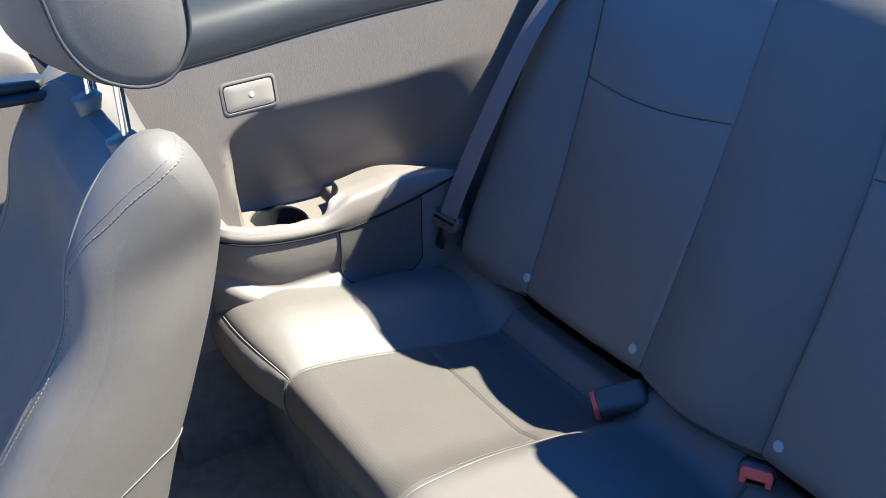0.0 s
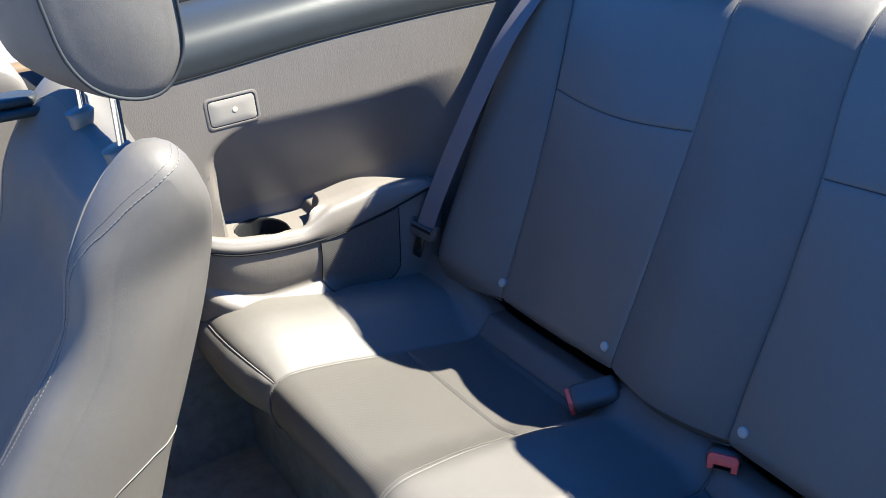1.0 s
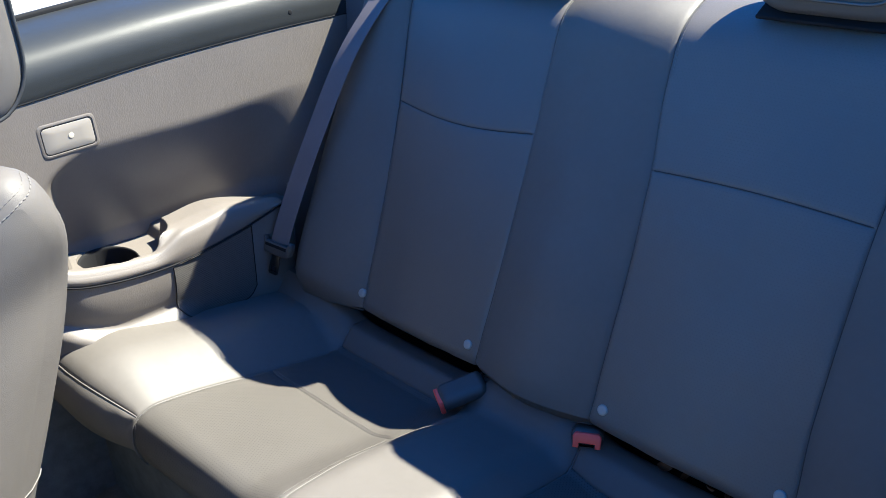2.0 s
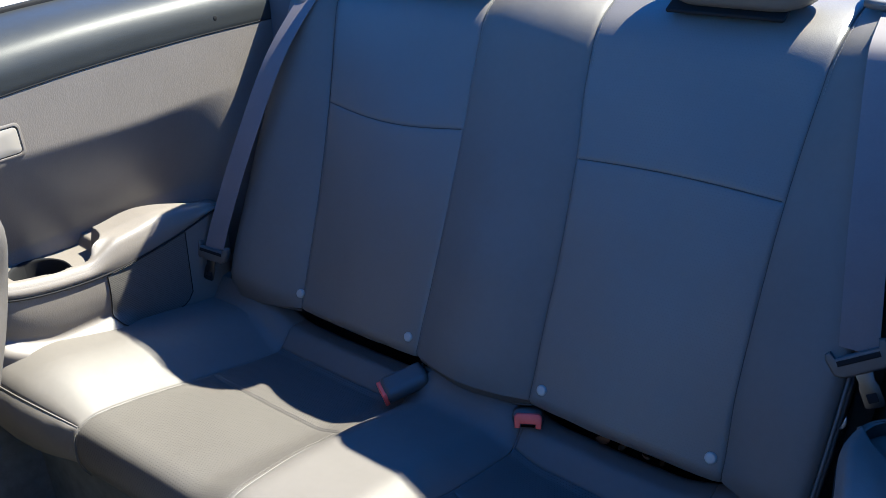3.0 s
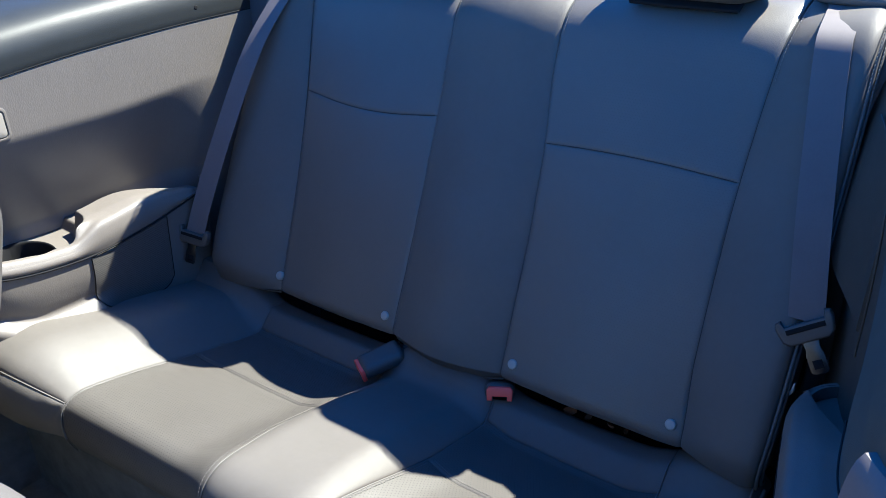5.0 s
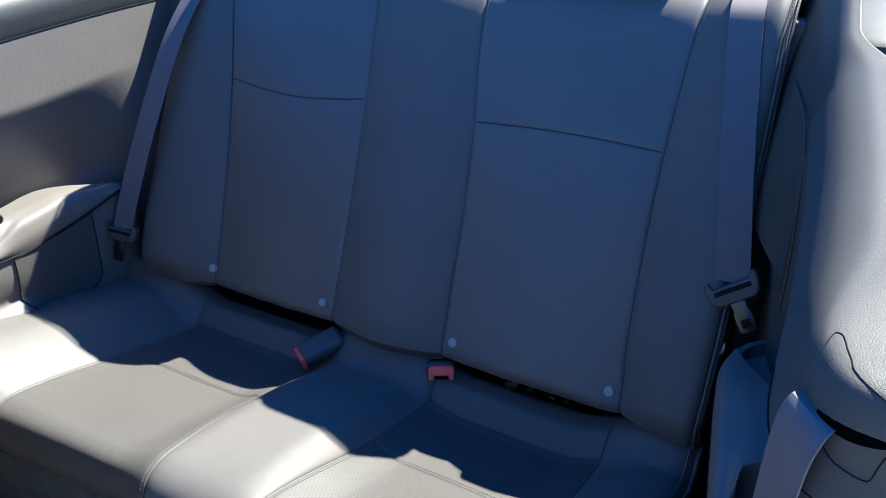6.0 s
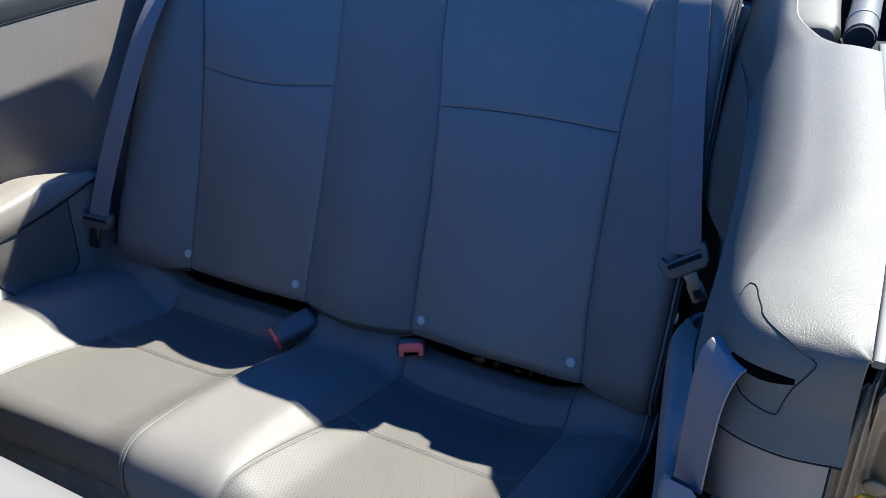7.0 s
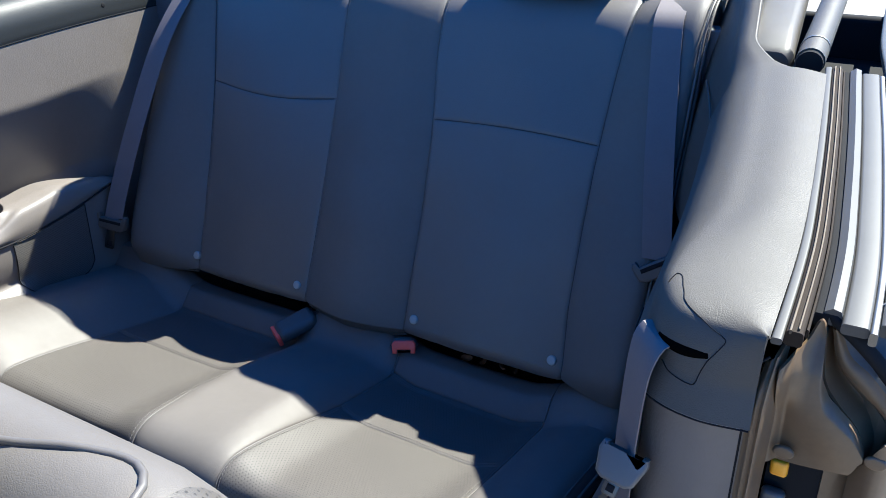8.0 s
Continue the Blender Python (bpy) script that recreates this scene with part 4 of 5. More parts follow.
def door_pillar():
    ob = thing("door_pillar", "brown-beige painted metal door pillar with latch opening and bolts", "door pillar")
    def flange(t, s):
        top = smooth(0.955, 1.0, s)
        x = 0.8085 + 0.0170 * t - 0.004 * (1 - s)
        z = 0.35 + (1.047 + 0.010 * t - 0.35) * s
        y = -0.5545 - 0.0040 * math.exp(-((t - 0.30) / 0.13) ** 2) - 0.0030 * math.exp(-((t - 0.62) / 0.10) ** 2) + 0.030 * smooth(0.62, 1.0, t)
        return (x + 0.004 * top * (1 - t), y + 0.020 * top * top, z)
    gap = [(0.8062 - 0.004 * (1 - k), -0.5525, 0.33 + 0.715 * k) for k in np.linspace(0, 1, 12)] + [(0.8095, -0.549, 1.052), (0.816, -0.545, 1.057)]
    part("gap_seal", cord("gap_seal", gap, 0.0011, 7), BLACK, ob, "black rubber edge seal")
    part("flange", sheet("flange", flange, np.linspace(0, 1, 16), np.linspace(0, 1, 40), 0.003, False), PAINT, ob)
    # main plate: it rises to a torn fin and rolls back along its outer edge
    def face(x, s):
        top = spline([(0.824, 1.046), (0.831, 1.052), (0.838, 1.060), (0.8435, 1.074), (0.848, 1.062), (0.852, 1.034), (0.858, 1.015), (0.868, 1.004), (0.884, 0.987), (0.893, 0.968)], x)[0]
        low = 0.942 + 0.006 * smooth(0.826, 0.885, x) + 0.016 * smooth(0.885, 0.893, x)
        z = low + (top - low) * s
        y = -0.512 - 0.006 * math.sin(math.pi * (x - 0.824) / 0.069) + 0.003 * math.sin(60 * (z - 0.94) + 40 * (x - 0.82))
        y += 0.012 * max(0.0, (s - 0.86) / 0.14) ** 2 * smooth(0.850, 0.858, x)
        y -= 0.026 * smooth(0.99, 1.05, z) * smooth(0.845, 0.824, x)
        y += 0.014 * smooth(1.03, 1.07, z) - 0.010 * smooth(0.832, 0.824, x)
        return (x, y, z)
    part("upper_plate", sheet("upper_plate", face, np.linspace(0.824, 0.893, 64), [*np.linspace(0, 0.84, 26), *np.linspace(0.86, 1, 12)], 0.0025, False), PAINT, ob)
    # hollow behind the rolled edge, closed by a lit outer band
    ridge = curve([(0.848, -0.490, 1.058), (0.854, -0.498, 1.022), (0.868, -0.500, 1.002), (0.884, -0.500, 0.985), (0.892, -0.500, 0.966), (0.889, -0.498, 0.945)], 40)
    brim = curve([(0.851, -0.486, 1.060), (0.860, -0.488, 1.034), (0.874, -0.490, 1.018), (0.900, -0.490, 0.995), (0.914, -0.490, 0.970), (0.918, -0.490, 0.945)], 40)
    edge = curve([(0.857, -0.484, 1.062), (0.868, -0.486, 1.040), (0.884, -0.488, 1.029), (0.903, -0.488, 1.009), (0.920, -0.486, 0.985), (0.928, -0.484, 0.945)], 40)
    def hollow(t, s):
        i = int(round(t))
        return ridge[i].lerp(brim[i], s) + Vector((0, 0.022 * math.sin(math.pi * s), -0.004 * math.sin(math.pi * s)))
    part("recess_plate", sheet("recess_plate", hollow, range(40), np.linspace(0, 1, 14), 0.0025, False), PAINT, ob)
    def outer_band(t, s):
        i = int(round(t))
        return brim[i].lerp(edge[i], s) + Vector((0, -0.003 * math.sin(math.pi * s), 0))
    part("recess_plate", sheet("recess_plate", outer_band, range(40), np.linspace(0, 1, 8), 0.0025, False), PAINT, ob)
    def backing(t, s):
        i = int(round(t))
        return edge[i].lerp(edge[i] + Vector((0.034, 0.030, 0.022)), s)
    part("recess_plate", sheet("recess_plate", backing, range(40), np.linspace(0, 1, 6), 0.0025, False), SOFT_DARK, ob, "dark sealed joint behind the pillar")
    def lower(t, s):
        x = 0.886 + 0.05 * t
        z = 0.35 + (0.60 + 0.035 * smooth(0.05, 0.4, t)) * s
        return (x, -0.500 + 0.04 * smooth(0.3, 1, t) - 0.016 * math.sin(t * 3.1) * (0.6 + 0.4 * s), z)
    part("lower_plate", sheet("lower_plate", lower, np.linspace(0, 1, 14), np.linspace(0, 1, 20), 0.003, False), PAINT, ob)
    def inner_strip(t, s):
        return (0.868 + 0.022 * t, -0.492 + 0.006 * t + 0.002 * noise.noise(Vector((t * 5, s * 40, 2))), 0.36 + 0.586 * s)
    part("lower_plate", sheet("lower_plate", inner_strip, np.linspace(0, 1, 10), np.linspace(0, 1, 60), 0.003, False), PAINT, ob)
    box_loop = [Vector((x, -0.47, z)) for x, z in ((0.824, 0.36), (0.872, 0.36), (0.870, 0.950), (0.824, 0.938))]
    part("latch_opening", rings("latch_opening", [box_loop, [p + Vector((0, -0.02, 0)) for p in box_loop]]), BLACK, ob, "dark latch opening in the pillar")
    part("marker", block("marker", 0.015, 0.008, 0.016, 0.003, Matrix.Translation((0.8345, -0.497, 0.914))), YELLOW, ob, "small yellow plastic plug")
    # Pale block added for the light that reflects low in the opening.
    part("pale_block", block("pale_block", 0.020, 0.012, 0.030, 0.004, Matrix.Translation((0.834, -0.498, 0.868))), PALE_PLASTIC, ob, "pale block for the light reflected in the latch opening")
    for x, y, z in ((0.8365, -0.517, 0.956), (0.902, -0.510, 0.966)):
        loop = [Vector((x + 0.0085 * math.cos(a), y, z + 0.0062 * math.sin(a))) for a in np.linspace(0, 2 * math.pi, 18, endpoint=False)]
        part("bolt", slab("bolt", loop, (0, -1, 0), 0.0045, 0.002), PAINT, ob, "painted bolt head")
    seal = curve([(0.846, -0.486, 1.076), (0.858, -0.488, 1.066), (0.872, -0.490, 1.056), (0.893, -0.490, 1.036), (0.915, -0.488, 1.005), (0.930, -0.486, 0.95)], 24)
    part("rubber_seal", cord("rubber_seal", seal, 0.006, 8), BLACK, ob, "black rubber seal")
    return ob


YELLOW = material("yellow_plastic", (0.80, 0.37, 0.01), 0.4)
mottled(YELLOW, (0.80, 0.37, 0.01), 0.85, 90.0)
door_pillar()


def mouldings():
    def path(off, drop, y0, y1, n=30):
        out = []
        for y in np.linspace(y0, y1, n):
            x = spline([(-0.60, 0.8165), (-0.42, 0.811), (-0.30, 0.800), (-0.15, 0.783), (0.0, 0.764), (0.25, 0.735), (0.9, 0.70)], y)[0]
            out.append((x + off, y, 1.076 + near_rise(min(y, 0.05)) - drop))
        return out
    ob = thing("window_seal", "window seal with pale satin edge and dark rubber lips", "window seal")
    part("satin_edge", swept("satin_edge", path(0.0030, 0.003, -0.548, 0.02), rounded(0.008, 0.006, 0.002, 4)), PALE_STRIP, ob, "pale satin inner strip")
    part("rubber_lip", swept("rubber_lip", path(0.0135, 0.007, -0.535, 0.02), rounded(0.013, 0.014, 0.003, 3)), BROWN_RUBBER, ob, "dark brown rubber lip")
    part("inner_lip", swept("inner_lip", path(0.0215, 0.007, -0.525, 0.02), rounded(0.002, 0.008, 0.0008, 2)), BROWN_RUBBER, ob, "thin brown rubber edge")
    part("inner_lip", swept("inner_lip", path(0.0105, 0.0, -0.537, 0.02), rounded(0.0018, 0.004, 0.0006, 2)), BEIGE_RUBBER, ob, "thin beige rubber bead")
    part("inner_lip", swept("inner_lip", path(0.0160, 0.0, -0.533, 0.02), rounded(0.0014, 0.004, 0.0005, 2)), BEIGE_RUBBER, ob, "thin beige rubber bead")
    part("rubber_lip", swept("rubber_lip", path(0.0275, 0.014, -0.492, 0.03), rounded(0.011, 0.012, 0.002, 3)), BLACK, ob, "black rubber lip")
    ob = thing("belt_moulding", "bright satin belt-line moulding along the outer body edge", "moulding")
    part("bright_strip", swept("bright_strip", path(0.037, 0.006, -0.492, 0.03), [(-0.009, -0.012), (-0.008, 0.0), (-0.002, 0.004), (0.004, 0.002), (0.006, -0.004), (0.006, -0.012)]), PALE_STRIP, ob, "raised bright strip")
    part("flat_strip", swept("flat_strip", path(0.0525, 0.012, -0.500, 0.03), rounded(0.020, 0.010, 0.003, 3)), PALE_STRIP, ob, "flat pale strip")
    part("blue_strip", swept("blue_strip", path(0.0655, 0.014, -0.503, 0.03), rounded(0.006, 0.012, 0.002, 3)), ALUMINIUM, ob)
    part("flat_strip", swept("flat_strip", path(0.0800, 0.013, -0.490, 0.9), rounded(0.022, 0.012, 0.003, 3)), PALE_STRIP, ob)


BROWN_RUBBER = grained("brown_rubber", (0.020, 0.014, 0.009), 0.8, cell=500.0)
BROWN_RUBBER.node_tree.nodes["Principled BSDF"].inputs["Specular IOR Level"].default_value = 0.2
BEIGE_RUBBER = grained("beige_rubber", (0.085, 0.062, 0.036), 0.7, cell=500.0)
PALE_STRIP = material("pale_satin_strip", (0.058, 0.056, 0.051), 0.5, 0.0, spec=0.35)
mottled(PALE_STRIP, (0.058, 0.056, 0.051), 0.85, 20.0)
mouldings()


def roof_well():
    """Folded-roof linkage in the well behind the cap."""
    ob = thing("folded_roof_frame", "grey padded roof linkage arm folded in its well", "roof frame")
    pad = [[Vector((x, y, z)) for x, z in [(0.682 - 0.05 * t + a, 1.122 + 0.04 * t + b) for a, b in rounded(0.070 - 0.012 * (t == 0), 0.060 - 0.012 * (t == 0), 0.016, 4)]] for t, y in ((0.0, 0.060), (0.02, 0.068), (0.3, 0.18), (1.0, 0.5))]
    part("pad", rings("pad", pad), TONED_VINYL, ob, "grained grey pad")
    rod = [(0.738 - 0.02 * t, 0.050 + 0.4 * t, 1.140 + 0.04 * t) for t in np.linspace(0, 1, 8)]
    part("rod", cord("rod", rod, 0.0185, 18), TONED_VINYL, ob, "grey rod with a hollow dark end")
    part("rod_end", cord("rod_end", [(0.7385, 0.041, 1.139), (0.738, 0.0515, 1.140)], 0.0165, 18), BLACK, ob)
    part("collar", cord("collar", [(0.7355, 0.100, 1.145), (0.735, 0.104, 1.1455)], 0.0195, 18), ALUMINIUM, ob)
    box("wall_roof_well", 0.655, 0.86, 0.03, 0.46, 0.98, 1.06, BLACK, "black lining of the folded-roof well", "roof well")
    box("wall_well_side", 0.842, 0.870, 0.03, 0.9, 1.0, 1.13, BLACK, "black lining of the folded-roof well", "roof well")


roof_well()
# Dark boards added to block light leaking past both ends of the bench.
box("wall_leak_stop_far", -0.675, -0.555, 0.22, 0.26, 0.50, 1.13, SOFT_DARK, "dark board added behind the bench to block stray light", "car body", 0.004)
box("wall_leak_stop", 0.548, 0.66, 0.24, 0.28, 0.50, 1.13, SOFT_DARK, "dark board added behind the bench to block stray light", "car body", 0.004)


# ---- headrests ----
def cushion_block(name, w, d, h, r, place, belly=0.0, taper=0.0):
    """A padded block: outline in x and z rounded, swept through depth with full round rims."""
    loops = []
    for k in range(13):
        q = k / 12
        f = abs(2 * q - 1)
        e = r * (1 - math.sqrt(max(0.0, 1 - max(0.0, (f - (1 - 2 * r / d)) / (2 * r / d)) ** 2))) if f > 1 - 2 * r / d else 0.0
        ring = []
        for a, b in rounded(w - 2 * e, h - 2 * e, min(r * 1.9, h / 2.2), 8):
            ring.append(place @ Vector((a * (1 - taper * smooth(-0.04, 0.42, b / h)), (q - 0.5) * d + belly * (a / w) ** 2 * 4, b + h / 2)))
        loops.append(ring)
    return rings(name, loops, angle=60)


def rear_headrest(x, w, h, taper):
    ob = thing("rear_headrest", "grey leather rear headrest on the backrest top", "headrest", "rear headrests")
    m = Matrix.Translation((x, 0.283, 1.170)) @ Matrix.Rotation(radians(-5), 4, "X")
    part("pad", cushion_block("pad", w, 0.110, h, 0.036, m, 0.004, taper), LEATHER, ob)
    rim = [m @ Vector((a * (1 - taper * smooth(-0.04, 0.42, b / h)), -0.053, b + h / 2)) for a, b in rounded(w - 0.045, h - 0.045, 0.055, 8)]
    part("piping", cord("piping", rim, 0.0022, 6, True), PIPING, ob)
    base = Matrix.Translation((x - 0.012, 0.272, 1.170)) @ Matrix.Rotation(radians(26), 4, "X")
    part("base_plate", block("base_plate", 0.175, 0.045, 0.006, 0.0025, base), BLACK, ob, "dark plastic foot plate")
    for off in (-0.06, 0.06):
        part("post", cord("post", [(x + off, 0.315, 1.16), (x + off, 0.322, 1.24)], 0.006, 12), CHROME, ob, "chrome post")
    return ob


rear_headrest(0.283, 0.250, 0.230, 0.12)
rear_headrest(-0.312, 0.386, 0.300, 0.58)


# ---- seat belts ----
def tongue_parts(ob, centre, along, out, down, shell=None, scale=1.0, deep=False):
    """Latch tongue: moulded cover with a bar, and the steel plate below it."""
    a, o, d = (Vector(v).normalized() for v in (along, out, down))
    c = Vector(centre)
    m = Matrix((( a.x, o.x, -d.x, c.x), (a.y, o.y, -d.y, c.y), (a.z, o.z, -d.z, c.z), (0, 0, 0, 1))) @ Matrix.Scale(scale, 4)
    body = [(-0.040, 0.010), (-0.038, 0.018), (-0.030, 0.020), (-0.027, 0.010), (0.027, 0.010), (0.030, 0.020), (0.038, 0.018), (0.040, 0.010), (0.036, -0.010), (0.026, -0.017), (-0.026, -0.017), (-0.036, -0.010)]
    if deep:
        body = [(-0.038, 0.020), (-0.029, 0.021), (-0.026, 0.008), (0.026, 0.008), (0.029, 0.021), (0.038, 0.020), (0.041, 0.006), (0.032, -0.030), (0.020, -0.038), (-0.020, -0.038), (-0.032, -0.030), (-0.041, 0.006)]
    cover = part("tongue_cover", slab("tongue_cover", [m @ Vector((x, -0.007, z)) for x, z in body], o, 0.016, 0.004), shell or BUCKLE_PLASTIC, ob, "moulded plastic latch cover")
    part("slot", slab("slot", [m @ Vector((x, -0.0005, z)) for x, z in ((-0.027, -0.001), (0.027, -0.001), (0.027, 0.006), (-0.027, 0.006))], o, 0.0105, 0.001), BLACK, cover)
    plate = [(-0.0115, -0.012), (0.0115, -0.012), (0.010, -0.028), (0.0125, -0.036), (0.0125, -0.058), (0.009, -0.062), (-0.009, -0.062), (-0.0125, -0.058), (-0.0125, -0.036), (-0.010, -0.028)]
    steel = part("tongue_plate", slab("tongue_plate", [m @ Vector((x, 0.0, z)) for x, z in plate], o, 0.003, 0.0008, 2), STEEL, ob, "steel latch plate")
    part("plate_hole", slab("plate_hole", [m @ Vector((x, -0.0005, z)) for x, z in ((-0.0065, -0.055), (0.0065, -0.055), (0.0065, -0.043), (-0.0065, -0.043))], o, 0.0042, 0.0006, 2), BLACK, steel, "square latch hole")


def belt(label, pts, wide, tongue):
    ob = thing("seat_belt", label, "seat belt", "seat belts")
    line = curve(pts, 40)
    part("webbing", band("webbing", line, lambda i: wide, 0.047, 0.0014), WEBBING, ob)
    tongue_parts(ob, *tongue)
    return ob


belt("grey seat belt hanging down the rear backrest beside the door opening", [(0.490, 0.345, 1.197), (0.494, 0.300, 1.178), (0.499, 0.248, 1.1615), (0.502, 0.218, 1.146), (0.506, 0.202, 1.122), (0.514, 0.179, 1.075), (0.538, 0.114, 0.950), (0.556, 0.075, 0.860), (0.566, 0.056, 0.805)],
     (1, 0.03, 0.0), ((0.570, 0.050, 0.797), (0.86, 0.1, 0.58), (0.1, -0.95, 0.3), (0.52, -0.25, -0.82)))
belt("grey seat belt hanging over the far backrest bolster", [(-0.528, 0.345, 1.202), (-0.533, 0.300, 1.182), (-0.537, 0.252, 1.164), (-0.542, 0.224, 1.144), (-0.566, 0.130, 1.030), (-0.585, 0.035, 0.862), (-0.600, -0.030, 0.725), (-0.606, -0.052, 0.668)],
     (0.95, 0.25, 0.1), ((-0.610, -0.055, 0.660), (0.96, 0.2, -0.1), (0.3, -0.9, 0.3), (-0.15, -0.2, -0.95)))


def front_belt():
    ob = thing("front_seat_belt", "grey front seat belt hanging from the pillar outlet", "seat belt")
    inner = curve([(0.7255, -0.5135, 1.042), (0.7180, -0.5200, 1.0465), (0.713, -0.5255, 1.0475), (0.7090, -0.5300, 1.0395), (0.7065, -0.5322, 1.022), (0.705, -0.533, 1.0), (0.703, -0.533, 0.95), (0.702, -0.533, 0.90), (0.700, -0.533, 0.80), (0.699, -0.533, 0.70)], 60)
    outer = curve([(0.7480, -0.5400, 1.041), (0.7430, -0.5500, 1.0455), (0.7398, -0.5575, 1.0445), (0.7365, -0.5622, 1.036), (0.7335, -0.5648, 1.022), (0.731, -0.565, 0.995), (0.7285, -0.565, 0.945), (0.7275, -0.564, 0.895), (0.7265, -0.563, 0.80), (0.7255, -0.562, 0.70)], 60)
    part("webbing", sheet("webbing", lambda u, v: inner[v].lerp(outer[v], u), [0, 0.03, 0.25, 0.5, 0.75, 0.97, 1], list(range(60)), 0.0014), WEBBING, ob)
    tongue_parts(ob, (0.718, -0.562, 0.930), (0.97, 0.0, -0.20), (0.10, -0.85, 0.50), (-0.17, -0.505, -0.82), PALE_PLASTIC, 0.54, True)
    return ob


front_belt()


def belt_guide(x, side):
    ob = thing("belt_guide", "pale grey plastic seat-belt guide on the backrest shoulder", "belt guide", "belt guides")
    m = Matrix.Translation((x, 0.318, 1.184)) @ Matrix.Rotation(radians(14), 4, "X")
    loop = [m @ Vector((side * a, b, 0)) for a, b in curve_2d([(-0.062, -0.002), (-0.055, -0.018), (-0.02, -0.024), (0.06, -0.022), (0.082, -0.012), (0.085, 0.07), (-0.058, 0.07)], 40)]
    up = m.to_3x3() @ Vector((0, 0, 1))
    part("plate", slab("plate", loop, up, 0.013, 0.005), PALE_PLASTIC, ob)
    part("screw", slab("screw", [m @ Vector((side * 0.062 + 0.006 * math.cos(a), 0.01 + 0.006 * math.sin(a), 0.015)) for a in np.linspace(0, 2 * math.pi, 16, endpoint=False)], up, 0.004, 0.001), STEEL, ob)
    return ob


def curve_2d(points, n):
    return [(p.x, p.y) for p in curve([(a, b, 0) for a, b in points], n, True)]


belt_guide(0.505, 1)
belt_guide(-0.54, -1)


def buckle(label, m):
    ob = thing("belt_buckle", label, "belt buckle", "belt buckles")
    part("housing", cushion_block("housing", 0.052, 0.088, 0.030, 0.010, m), BUCKLE_PLASTIC, ob)
    front = m @ Matrix.Translation((0, -0.0425, 0.0115)) @ Matrix.Scale(0.90, 4)
    u = [(-0.024, -0.012), (-0.014, -0.012), (-0.014, -0.004), (0.014, -0.004), (0.014, -0.012), (0.024, -0.012), (0.025, 0.009), (0.020, 0.015), (-0.020, 0.015), (-0.025, 0.009)]
    ax = m.to_3x3() @ Vector((0, -1, 0))
    part("release_button", slab("release_button", [front @ Vector((a, 0.004, b)) for a, b in u], ax, 0.0085, 0.002, 3), RED, ob, "red release button")
    part("slot", slab("slot", [front @ Vector((a, 0.002, b)) for a, b in ((-0.0125, -0.0105), (0.0125, -0.0105), (0.0125, -0.005), (-0.0125, -0.005))], ax, 0.003, 0.0008, 2), SLOT_SHADE, ob)
    tail = [m @ Vector((0, 0.042, 0.014)), m @ Vector((0, 0.075, 0.006)), m @ Vector((0, 0.11, -0.01))]
    part("stalk", cord("stalk", tail, 0.009, 10), BUCKLE_PLASTIC, ob, "grey webbing stalk")
    return ob


buckle("dark seat-belt buckle with red button lying on the cushion", Matrix.Translation((-0.118, -0.036, 0.520)) @ Matrix.Rotation(radians(-30), 4, "Z") @ Matrix.Rotation(radians(8), 4, "Y") @ Matrix.Rotation(radians(15), 4, "X"))
buckle("dark seat-belt buckle with red button standing in the seat gap", Matrix.Translation((0.110, 0.010, 0.519)) @ Matrix.Rotation(radians(31), 4, "Z") @ Matrix.Rotation(radians(-22), 4, "X"))


# ---- front seats ----
SIDE = [(-0.80, 0.50), (-0.755, 0.60), (-0.722, 0.69), (-0.684, 0.78), (-0.638, 0.90), (-0.614, 1.00), (-0.618, 1.055), (-0.640, 1.098), (-0.676, 1.108), (-0.708, 1.088), (-0.748, 1.042),
        (-0.778, 0.985), (-0.802, 0.900), (-0.864, 0.815), (-0.940, 0.71), (-1.00, 0.60), (-0.98, 0.51), (-0.90, 0.48)]


